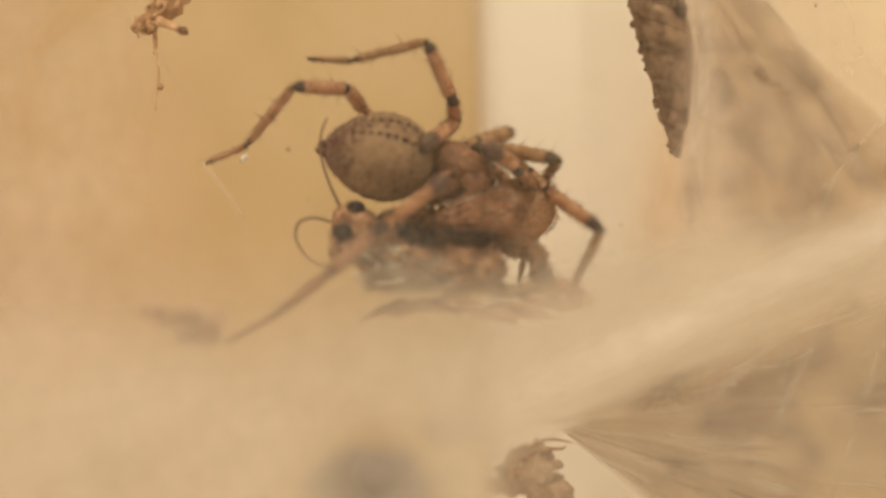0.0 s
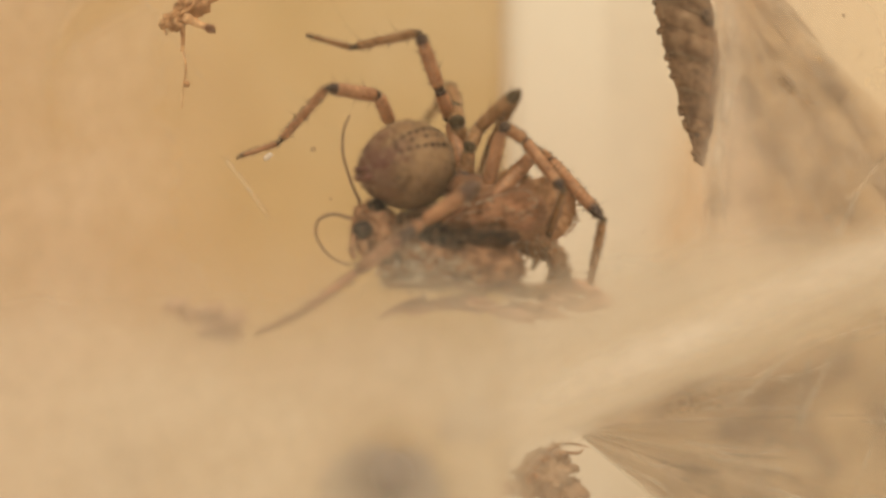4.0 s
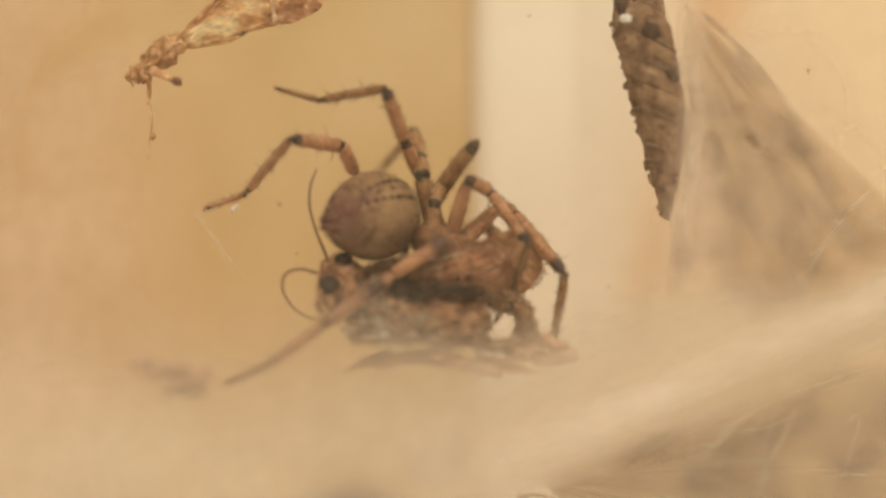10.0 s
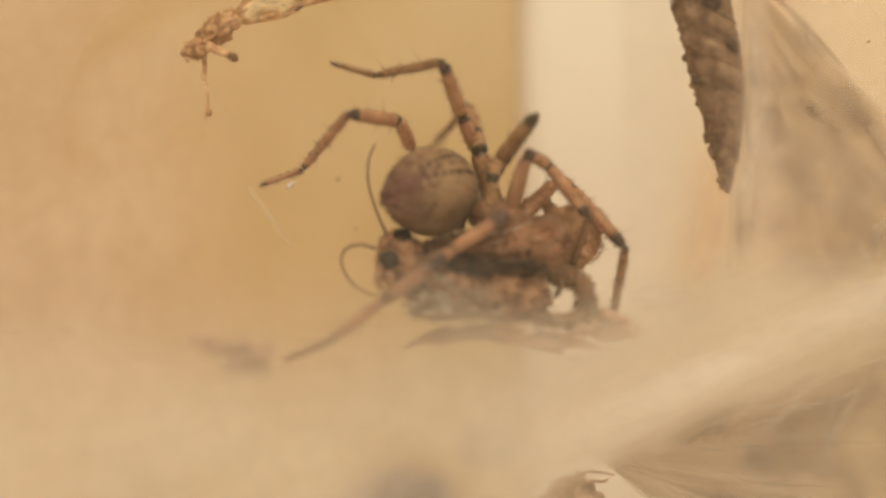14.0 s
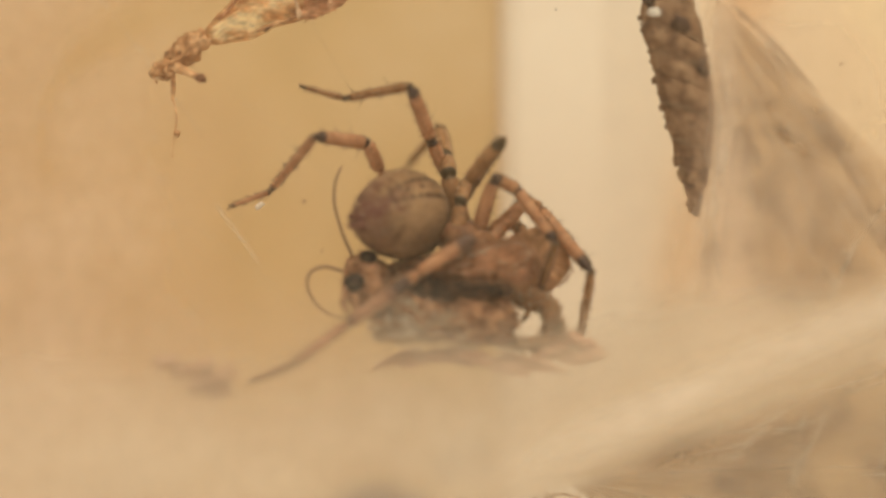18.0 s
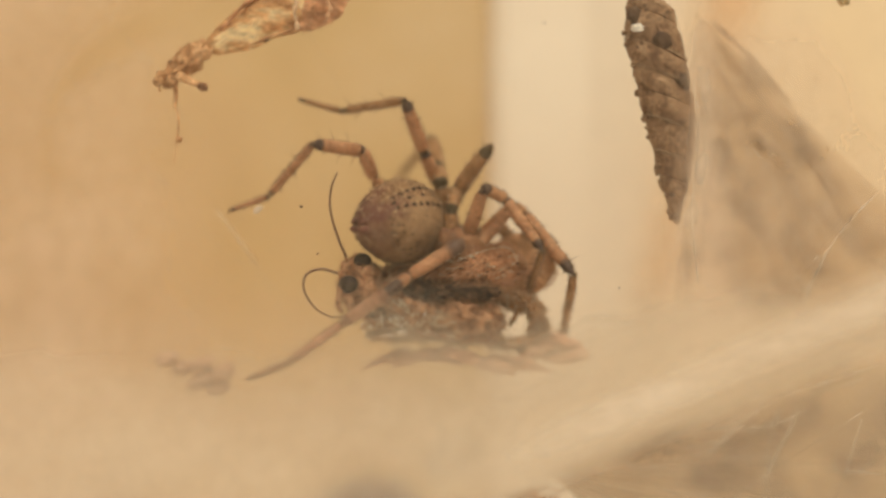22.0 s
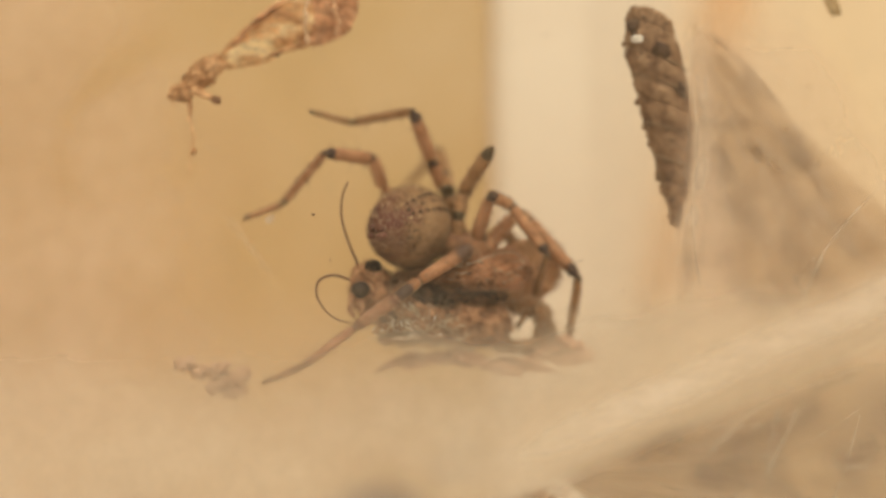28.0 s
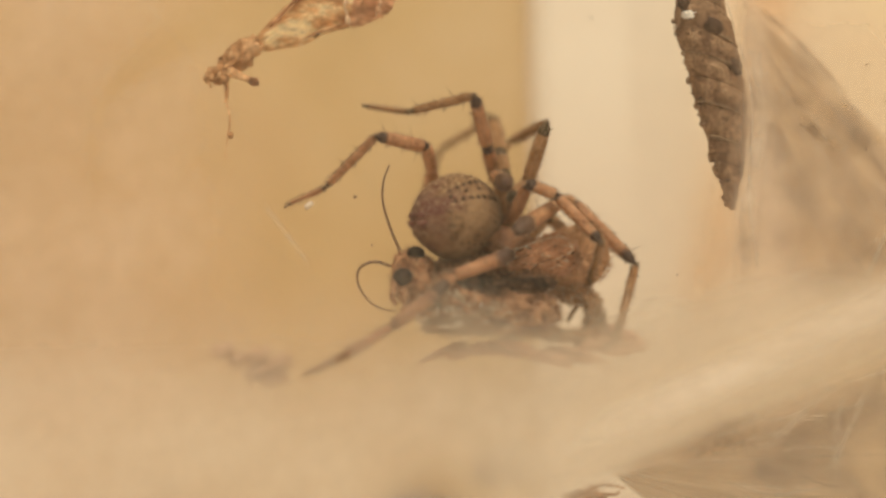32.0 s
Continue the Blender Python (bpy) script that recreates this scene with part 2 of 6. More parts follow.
# Dark hairs and scales; also near black for the shade in crevices.
MOTH_DARK = solid("dark_scales_and_crevices", (0.014, 0.009, 0.007), (0.035, 0.021, 0.014), (0.10, 0.058, 0.036), 1.4, 9, 0.7, 0.5, 0.2)
MOTH_WING = solid("moth_wing_scales", (0.347, 0.158, 0.0749), (0.505, 0.243, 0.12), (0.681, 0.352, 0.188), 0.8, 6, 0.65, 0.5, 0.2, 0.2, vary=1.0)
HIND_WING = solid("hindwing_scales", (0.41, 0.226, 0.107), (0.562, 0.327, 0.162), (0.714, 0.433, 0.233), 0.6, 5, 0.6, 0.4, 0.2, 0.4, vary=0.7)
ANTENNA = solid("antenna", (0.10, 0.05, 0.02), (0.15, 0.08, 0.035), (0.20, 0.11, 0.05), 2, 9, 0.4, 0.2)
HUSK = solid("husk_skin", (0.16, 0.092, 0.052), (0.30, 0.188, 0.107), (0.44, 0.295, 0.178), 1.1, 8, 0.7, 1.0, vary=1.7, dots=5.5)
HUSK_RIB = solid("husk_rib", (0.22, 0.145, 0.0824), (0.289, 0.199, 0.117), (0.358, 0.254, 0.155), 1.5, 8, 0.6, 0.4)
SMALL_WING = solid("small_wing", (0.414, 0.209, 0.09), (0.75, 0.459, 0.216), (0.98, 0.816, 0.477), 0.8, 3.5, 0.5, 0.6, 0.2, 0.35, vary=1.0, turn=0.68, spread=0.11)
SMALL_TIP = solid("small_wing_tip", (0.35, 0.163, 0.076), (0.536, 0.273, 0.133), (0.84, 0.483, 0.266), 0.8, 3.5, 0.55, 0.6, 0.2, 0.25, vary=1.0, turn=-0.9, spread=0.12)
SMALL_BAND = solid("small_wing_band", (0.56, 0.37, 0.22), (0.68, 0.47, 0.29), (0.80, 0.60, 0.40), 1.2, 4, 0.6, 0.4)
SMALL_RUST = solid("small_wing_rust", (0.44, 0.234, 0.118), (0.544, 0.312, 0.17), (0.64, 0.406, 0.244), 0.8, 4, 0.55, 0.4)
SCRAP = solid("wing_scrap", (0.46, 0.25, 0.155), (0.60, 0.345, 0.222), (0.74, 0.45, 0.30), 1.2, 6, 0.7, 0.4, vary=0.7)
SMALL_BODY = solid("small_body", (0.345, 0.173, 0.0735), (0.575, 0.324, 0.152), (0.782, 0.497, 0.265), 1.0, 5, 0.6, 0.7, spread=0.13)
CRUMB = solid("crumb", (0.274, 0.158, 0.0912), (0.422, 0.271, 0.167), (0.53, 0.369, 0.243), 0.9, 6, 0.8, 0.6)
GREY = solid("grey_clot", (0.1, 0.0873, 0.084), (0.15, 0.131, 0.129), (0.2, 0.175, 0.174), 0.3, 3, 0.8, 0.5)
CLOT = soft_thread("brown_clot", (0.34, 0.25, 0.165), 0.9)
CHALK = solid("chalk_mark", (0.70, 0.64, 0.52), (0.82, 0.76, 0.64), (0.90, 0.86, 0.76), 2, 8, 0.7, 0.2)
ORANGE_FILM = film_of("orange_film", (0.86, 0.60, 0.36), (0.90, 0.66, 0.42), 0.15, 0.9, low=0.7, high=1.15)
GRAIN = soft_thread("wing_grain", (0.66, 0.47, 0.28), 0.42)
AMBER = solid("amber_husk", (0.50, 0.36, 0.17), (0.62, 0.48, 0.25), (0.74, 0.61, 0.37), 0.9, 5, 0.4, 0.3, 0, 0.4)


# ---- building helpers ----
def vec(p):
    return Vector(p)


def thing(name, base, label, category, group="", kind=""):
    ob = new(name)
    ob.empty_display_size = 0.001
    ob.location = vec(base) / 1000
    return tagged(ob, label, category, group, kind)


def finish(bm, m, origin, smooth=True):
    for v in bm.verts:
        v.co = (v.co - origin) / 1000
    me = bpy.data.meshes.new("mesh")
    bm.normal_update()
    bm.to_mesh(me)
    bm.free()
    for k in (m if isinstance(m, (list, tuple)) else [m]):
        me.materials.append(k)
    for p in me.polygons:
        p.use_smooth = smooth
    return me


def part(name, bm, m, parent=None, label="", origin=None, smooth=True):
    """One mesh under its thing or part, from a bmesh in millimetres of the place."""
    top = parent
    o = Vector((0, 0, 0))
    while top is not None:
        o += top.location * 1000
        top = top.parent
    ob = new(name, finish(bm, m, o if origin is None else origin, smooth))
    if parent is not None:
        ob.parent = parent
    return tagged(ob, label)


def lump(bm, c, r, axis=(1, 0, 0), rough=0.0, freq=1.0, sub=4, seed=0.0, m=0):
    """An uneven ellipsoid; r along its axis and across it."""
    q = Vector(axis).to_track_quat("X", "Z").to_matrix().to_4x4()
    r = (*r, r[-1], r[-1])[:3]
    made = bmesh.ops.create_icosphere(bm, subdivisions=sub, radius=1.0)["verts"]
    for v in made:
        n = v.co.copy()
        k = 1 + rough * (noise.noise(n * freq * 2 + Vector((seed, 3, 7))) + 0.5 * noise.noise(n * freq * 5 + Vector((seed, 1, 2))))
        v.co = vec(c) + (q @ Vector((n.x * r[0], n.y * r[1], n.z * r[2]))) * k
    for f in {f for v in made for f in v.link_faces}:
        f.material_index = m
    return made


def tube(bm, pts, radii, sides=8, m=0, cap=True):
    """A round strand through points, with a radius at each."""
    pts = [vec(p) for p in pts]
    if not isinstance(radii, (list, tuple)):
        radii = [radii] * len(pts)
    rings = []
    for i, p in enumerate(pts):
        d = (pts[min(i + 1, len(pts) - 1)] - pts[max(i - 1, 0)]).normalized()
        a = d.orthogonal() if i == 0 else (a0 - d * a0.dot(d))
        a0 = a.normalized()
        b = d.cross(a0)
        rings.append([bm.verts.new(p + (a0 * math.cos(2 * math.pi * k / sides) + b * math.sin(2 * math.pi * k / sides)) * radii[i]) for k in range(sides)])
    for s, t in zip(rings, rings[1:]):
        for k in range(sides):
            bm.faces.new((s[k], s[(k + 1) % sides], t[(k + 1) % sides], t[k])).material_index = m
    if cap:
        bm.faces.new(rings[0][::-1]).material_index = m
        bm.faces.new(rings[-1]).material_index = m
    return rings


def bend(pts, n=8):
    """A smooth line through a few points."""
    p = [vec(q) for q in pts]
    p = [p[0] * 2 - p[1]] + p + [p[-1] * 2 - p[-2]]
    out = []
    for i in range(1, len(p) - 2):
        a, b, c, d = p[i - 1:i + 3]
        for k in range(n):
            t = k / n
            out.append(0.5 * ((2 * b) + (c - a) * t + (2 * a - 5 * b + 4 * c - d) * t * t + (3 * b - a - 3 * c + d) * t ** 3))
    out.append(p[-2])
    return out


def hairs(bm, seeds, length, width, lean=(0, 0, 0), spread=0.5, m=0, rng=random.Random(4)):
    """Fine three-sided bristles that stand off a surface."""
    for p, n in seeds:
        d = (Vector(n) + Vector(lean) + Vector([rng.uniform(-spread, spread) for _ in range(3)])).normalized()
        L = length * rng.uniform(0.6, 1.3)
        side = d.orthogonal().normalized()
        up = d.cross(side)
        b = [bm.verts.new(Vector(p) + (side * math.cos(a) + up * math.sin(a)) * width) for a in (0, 2.09, 4.19)]
        t = bm.verts.new(Vector(p) + d * L)
        for i in range(3):
            bm.faces.new((b[i], b[(i + 1) % 3], t)).material_index = m


def skin_points(bm, count, rng, ok=None):
    bm.normal_update()
    fs = [f for f in bm.faces if ok is None or ok(f.calc_center_median())]
    return [(f.calc_center_median(), f.normal.copy()) for f in rng.choices(fs, k=count)]


def smooth01(a, b, x):
    t = min(1.0, max(0.0, (x - a) / (b - a)))
    return t * t * (3 - 2 * t)


def sheet(name, corners, nu, nv, density, m, label, category, wave=0.0, sag=0.0, freq=0.12, kind="", parent=None, seed=0.0):
    """A thin film over four corners (u along the first edge, v down), with its density at each place."""
    a, b, c, d = [vec(p) for p in corners]
    base = (a + b + c + d) / 4
    me = bpy.data.meshes.new("mesh")
    verts, dens = [], []
    for j in range(nv + 1):
        for i in range(nu + 1):
            u, v = i / nu, j / nv
            p = (a * (1 - u) + b * u) * (1 - v) + (d * (1 - u) + c * u) * v
            h = wave * noise.noise(Vector((p.x * freq, seed, p.z * freq))) + sag * 16 * u * (1 - u) * v * (1 - v)
            p = p + Vector((0, h, 0))
            verts.append((p - base) / 1000)
            dens.append(density(u, v, p))
    faces = [(j * (nu + 1) + i, j * (nu + 1) + i + 1, (j + 1) * (nu + 1) + i + 1, (j + 1) * (nu + 1) + i) for j in range(nv) for i in range(nu)]
    me.from_pydata(verts, [], faces)
    at = me.attributes.new("cover", "FLOAT", "POINT")
    at.data.foreach_set("value", dens)
    me.materials.append(m)
    for p in me.polygons:
        p.use_smooth = True
    ob = new(name, me)
    ob.location = base / 1000
    if parent is not None:
        ob.parent = parent
        ob.location = base / 1000 - parent.location
    return tagged(ob, label, category, "", kind)


def ribbon(name, pts, width, cover, m, label="", parent=None, seed=0.0, category="", group=""):
    """A soft-edged band of film along a line, thinning out to its sides and ends."""
    line, nv = bend(pts, 10), 8
    base = line[len(line) // 2] if parent is None else parent.location * 1000
    me = bpy.data.meshes.new("mesh")
    verts, dens, n = [], [], len(line) - 1
    for i, p in enumerate(line):
        d = line[min(i + 1, n)] - line[max(i - 1, 0)]
        side = Vector((-d.z, 0, d.x)).normalized()
        wide = width * (1 + 0.5 * noise.noise(p * 0.5 + Vector((seed, 0, 0))))
        for j in range(nv + 1):
            v = 2 * j / nv - 1
            verts.append((p + side * v * wide + Vector((0, 0.15 * v * v, 0)) - base) / 1000)
            dens.append(cover * (1 - v * v) ** 2 * smooth01(0, 0.2, i / n) * smooth01(1, 0.75, i / n) * (1 + 0.6 * noise.noise(p * 0.7 + Vector((seed, 5, 0)))))
    faces = [(i * (nv + 1) + j, i * (nv + 1) + j + 1, (i + 1) * (nv + 1) + j + 1, (i + 1) * (nv + 1) + j) for i in range(n) for j in range(nv)]
    me.from_pydata(verts, [], faces)
    me.attributes.new("cover", "FLOAT", "POINT").data.foreach_set("value", dens)
    me.materials.append(m)
    for p in me.polygons:
        p.use_smooth = True
    ob = new(name, me)
    if parent is None:
        ob.location = base / 1000
    else:
        ob.parent = parent
    return tagged(ob, label, category, group)


def box(bm, lo, hi, r=0.0):
    made = bmesh.ops.create_cube(bm, size=1.0)["verts"]
    for v in made:
        v.co = Vector([(l + h) / 2 + c * (h - l) for l, h, c in zip(lo, hi, v.co)])
    if r:
        bmesh.ops.bevel(bm, geom=bm.edges[:], offset=r, segments=4, affect="EDGES", profile=0.5)


# ---- setting: the corner behind the web ----
bm = bmesh.new()
box(bm, (-1200, 18, -1100), (2.3, 118, 1300))
tagged(part("wall_left", bm, OCHRE, smooth=False), "ochre painted wall behind the web", "wall", kind="structure")
bm = bmesh.new()
side = [(2.3, 117.9)] + [(4.1 - 1.8 * math.cos(a * math.pi / 32), 18.0 - 1.8 * math.sin(a * math.pi / 32)) for a in range(17)] + [(9.0, 16.2), (9.0, 117.9)]
low, high = [[bm.verts.new((x, y, z)) for x, y in side] for z in (-1100, 1300)]
for k in range(len(side)):
    n = (k + 1) % len(side)
    bm.faces.new((low[k], low[n], high[n], high[k]))
bm.faces.new(low[::-1]), bm.faces.new(high)
bmesh.ops.recalc_face_normals(bm, faces=bm.faces)
tagged(part("trim", bm, CREAM, smooth=False), "cream painted upright trim between two walls", "trim", kind="structure")
bm = bmesh.new()
box(bm, (9.0, 16.2, -1100), (1200, 118.2, 1300))
tagged(part("wall_right", bm, YELLOW, smooth=False), "warm yellow painted wall behind the web", "wall", kind="structure")

# ---- silk films ----
ARC = bend([(-16.44, 9.00, 14.04), (-17.98, 9.00, 11.47), (-21.23, 9.00, 9.59), (-23.96, 9.00, 7.54), (-25.26, 9.00, 5.48), (-25.54, 9.00, 3.09), (-25.27, 9.00, 0.70)], 5)


def lining(u, v, p):
    """How thick the aged silk lies at the back, thinner along a torn arc."""
    near, k = min(((p - q).length, k) for k, q in enumerate(ARC))
    tear = math.exp(-(near / (1.5 - 0.035 * k)) ** 2) * (0.98 - 0.02 * k)
    back = 0.62 * (1 - smooth01(0.40, 0.74, u + 0.06 * math.sin(v * 9) + 0.05 * noise.noise(p * 0.15))) * (1 - tear)
    low = 0.4 * smooth01(0.59, 0.73, v + 0.04 * noise.noise(p * 0.2)) * (1 - smooth01(0.9, 1.0, u))
    return back + low * (1 - 0.9 * math.exp(-((p.x + 5.3) / 4.0) ** 2 - ((p.z + 21.2) / 4.0) ** 2))


sheet("silk_sheet", [(-43.87, 9.00, 28.73), (-0.82, 9.00, 28.74), (-0.82, 9.00, -29.35), (-43.87, 9.00, -29.35)], 90, 90, lining,
      SILK_PINK, "pinkish aged silk sheet lining the retreat", "silk sheet", 1.2, kind="structure", seed=2)


def mouth(u, v, p):
    """How thick the silk lies across the mouth of the web."""
    top = -6.0 + 0.16 * max(0.0, p.x) + 1.6 * noise.noise(Vector((p.x * 0.13, 2.0, p.z * 0.1))) + 0.5 * noise.noise(Vector((p.x * 0.5, 5.0, p.z * 0.4)))
    top -= 0.65 * math.exp(-((p.x - 0.5) / 6.0) ** 2)
    fold = -5.6 - (21.7 - p.x) * 0.43
    side = smooth01(3.0, -9.0, p.x)
    top += 0.9 * side
    thick = 0.9 * smooth01(-2.0 * side, 3.8 + 6.0 * side, top - p.z)
    gap = smooth01(1.2, 3.2, fold - p.z) * smooth01(0.5, 3.0, p.x)
    clear = 0.72 * math.exp(-((p.x + 4.3) / 3.4) ** 2 - ((p.z + 17.2) / 3.2) ** 2)
    return thick * (1 - 0.72 * gap) * (1 - clear)


sheet("silk_sheet", [(-35.53, -5.00, 3.90), (36.41, -5.00, 3.90), (36.41, -5.00, -26.53), (-35.53, -5.00, -26.54)], 110, 80, mouth,
      SILK, "hazy pale silk sheet across the mouth of the web", "silk sheet", 0.5, kind="structure", seed=5)
# Added film over the whole view: haze that lightens the dark tones.
sheet("silk_sheet", [(-38.99, -8.00, 24.72), (39.83, -8.00, 24.73), (39.84, -8.00, -27.83), (-38.99, -8.00, -27.83)], 40, 40,
      lambda u, v, p: 0.062 + 0.025 * noise.noise(p * 0.12), SILK, "barely visible outer veil of silk", "silk sheet", 0.3, kind="structure", seed=3)
sheet("silk_fold", [(-7.73, -6.00, -14.94), (30.36, -6.00, 1.33), (30.36, -6.00, -4.38), (-7.73, -6.00, -20.76)], 80, 30,
      lambda u, v, p: 0.85 * smooth01(0.12, 0.5, u) * math.exp(-((v - 0.52) / 0.19) ** 2),
      SILK_DENSE, "dense whitish fold of silk crossing the web", "silk fold", 0.4, kind="structure", seed=8)
sheet("silk_sheet", [(11.90, -1.60, 11.14), (18.60, -1.60, 11.14), (32.64, -1.60, -9.33), (9.90, -1.60, -9.33)], 50, 60,
      lambda u, v, p: (0.42 + 0.38 * math.exp(-((u - 0.17) / 0.07) ** 2)) * smooth01(0.0, 0.14, u + 0.03 * noise.noise(p * 0.8)) * (1 - smooth01(0.8, 1.0, u)) * smooth01(0.0, 0.2, v),
      SILK_PINK, "thin silk veil drawn over the dead insect's wing", "silk sheet", 0.4, kind="structure", seed=9)
# Added film that holds a diffuse orange streak before the wall.
sheet("silk_streak", [(15.0, 14.60, 19.5), (24.5, 14.60, 19.5), (18.0, 14.60, -9.5), (9.0, 14.60, -9.5)], 30, 50,
      lambda u, v, p: 0.85 * math.exp(-((u - 0.5) / 0.2) ** 2) * smooth01(0.0, 0.1, v) * smooth01(1.0, 0.8, v) * (0.62 + 0.9 * noise.noise(p * 0.16)),
      ORANGE_FILM, "blurred orange streak of old silk at the back", "silk streak", 0.3, kind="structure", seed=12)

# ---- dead winged insect hung in the silk ----
husk = thing("insect_husk", (11.28, 0.00, 4.23), "dark brown dried segmented insect husk hung in silk", "husk")
CENTRE = bend([(10.68, 0.00, 10.65), (10.62, 0.00, 9.87), (10.77, 0.00, 7.83), (11.22, 0.00, 5.88), (11.52, 0.00, 3.93), (11.79, 0.00, 1.38), (11.88, 0.00, -0.12), (12.00, 0.00, -1.74)], 12)
HALF = [c.x for c in bend([(0.95, 0, 0), (1.3, 0, 0), (1.66, 0, 0), (1.58, 0, 0), (1.42, 0, 0), (0.95, 0, 0), (0.62, 0, 0), (0.12, 0, 0)], 12)]
rng = random.Random(3)
CUT = [0, 14, 24, 33, 41, 49, 57, 65, 73, 84]
for k, (a, b) in enumerate(zip(CUT, CUT[1:])):
    bm = bmesh.new()
    n = b - a
    rings = []
    for i in range(a, b + 1):
        w = (i - a) / n
        r = HALF[i] * (0.94 + 0.09 * math.sin(math.pi * w))
        if a == 0 and i < 5:
            r *= 0.55 + 0.45 * math.sqrt(i / 5)
        ring = []
        for s in range(28):
            an = 2 * math.pi * s / 28
            o = Vector((math.cos(an) * r, math.sin(an) * r * 0.8, -0.38 * math.cos(an) * r))
            p = CENTRE[i] + o
            p += o.normalized() * (0.10 * noise.noise(p * 2.2) + 0.06 * noise.noise(p * 6))
            ring.append(bm.verts.new(p))
        rings.append(ring)
    for s, t in zip(rings, rings[1:]):
        for q in range(28):
            bm.faces.new((s[q], s[(q + 1) % 28], t[(q + 1) % 28], t[q]))
    bm.faces.new(rings[0][::-1]), bm.faces.new(rings[-1])
    sg = part("segment", bm, HUSK, husk)
    if k in (2, 3, 5, 6):
        rib = bmesh.new()
        i = a
        loop = []
        for s in range(29):
            an = 2 * math.pi * s / 28
            r = HALF[i] * 1.0
            loop.append(CENTRE[i] + Vector((math.cos(an) * r, math.sin(an) * r * 0.8, -0.38 * math.cos(an) * r)))
        loop = [q + (q - CENTRE[i]).normalized() * 0.06 * noise.noise(q * 2.0) for q in loop]
        tube(rib, loop, [0.01 + 0.085 * max(0.0, 0.45 + 1.3 * noise.noise(q * 0.9)) for q in loop], 6)
        part("rib", rib, HUSK_RIB, husk, "pale raised rib")
for i in range(8, 84, 2):
    for q in range(2):
        an = math.pi + rng.uniform(-0.5, 0.5)
        r = HALF[i]
        p = CENTRE[i] + Vector((math.cos(an) * r, math.sin(an) * r * 0.8, 0.34 * r))
        if rng.random() < 0.6:
            bm = bmesh.new()
            lump(bm, p, [rng.choice((0.05, 0.08, 0.1, 0.16, 0.2))], (1, 0, 0), 0.7, 1.0, 2, i + q)
            part("wart", bm, HUSK, husk)
for k in range(90):
    i = rng.randrange(8, 84)
    an = rng.uniform(3.5, 5.6)
    r = HALF[i] * 0.97
    o = Vector((math.cos(an) * r, math.sin(an) * r * 0.8, -0.38 * math.cos(an) * r))
    bm = bmesh.new()
    lump(bm, CENTRE[i] + o, [rng.uniform(0.04, 0.1)], (1, 0, 0.4), 0.6, 1.0, 2, k)
    part("wart", bm, rng.choice((HUSK_RIB, HUSK, SPOT)), husk)
bm = bmesh.new()
lump(bm, (9.74, -1.00, 8.86), (0.45, 0.2, 0.2), (1, 0, 0.15), 0.8, 1.4, 3)
part("pale_mark", bm, CHALK, husk, "chalky white mark")
for c, r in (((10.94, -1.25, 8.12), 0.42), ((11.99, -1.00, 5.94), 0.45), ((9.54, -0.80, 9.51), 0.4)):
    bm = bmesh.new()
    lump(bm, c, (r * 1.2, 0.2, r), (0.6, 0, -0.8), 0.5, 1, 3, c[0])
    part("dark_patch", bm, SPOT, husk)


def fan(name, parent, apex, e0, e1, e2, m, dens, label, seed=0.0):
    """A wing membrane spread from its root to an outer edge through three points."""
    ap = vec(apex)
    rim = [q + Vector((0.5 * noise.noise(q * 0.35), 0, 0.5 * noise.noise(q * 0.35 + Vector((9, 0, 0))))) for q in bend([e0, e1, e2], 20)]
    me = bpy.data.meshes.new("mesh")
    verts, dn, nr = [], [], 26
    for j, e in enumerate(rim):
        for i in range(nr + 1):
            w = i / nr
            p = ap.lerp(e, w) + Vector((0, 0.35 * math.sin(j * 0.9) * w + 0.4 * noise.noise(Vector((j * 0.2, w * 3, seed))), 0))
            verts.append((p - parent.location * 1000) / 1000)
            dn.append(dens(w, j / (len(rim) - 1)))
    faces = [(j * (nr + 1) + i, j * (nr + 1) + i + 1, (j + 1) * (nr + 1) + i + 1, (j + 1) * (nr + 1) + i) for j in range(len(rim) - 1) for i in range(nr)]
    me.from_pydata(verts, [], faces)
    me.attributes.new("cover", "FLOAT", "POINT").data.foreach_set("value", dn)
    me.materials.append(m)
    for p in me.polygons:
        p.use_smooth = True
    ob = new(name, me)
    ob.parent = parent
    tagged(ob, label)
    return rim


wing = thing("insect_wing", (13.64, 2.00, 9.68), "brown mottled translucent insect wing wrapped in silk", "wing")
rim = fan("membrane", wing, (13.32, 1.50, 10.10), (29.31, 2.50, -4.58), (21.52, 2.00, -9.86), (12.15, 1.50, -7.95), MEMBRANE,
          lambda w, v: 0.95 * smooth01(0.0, 0.14, w) * smooth01(-0.03, 0.07, v) * (1 - smooth01(0.86, 1.0, w)) * (1 - 0.8 * smooth01(0.72, 1.0, v)), "mottled brown membrane")
g = random.Random(31)
for k in range(16):
    a, w = g.uniform(0.05, 0.85), g.uniform(0.35, 0.85)
    c = vec((13.20, 0.90, 9.82)).lerp(rim[int(a * (len(rim) - 1))], w) + Vector((0, -0.9, 0))
    an, turn, L = g.uniform(0, 6.28), g.uniform(-1.3, 1.3), g.uniform(0.15, 0.45)
    pts = [c]
    for q in range(5):
        pts.append(pts[-1] + Vector((math.cos(an), 0, math.sin(an))) * L)
        an += turn
    bm = bmesh.new()
    tube(bm, bend(pts, 4), [0.11 * (1 - abs(i / 10 - 1)) + 0.02 for i in range(21)], 5)
    part("wrinkle", bm, DUSK if k % 2 else GAUZE, wing)
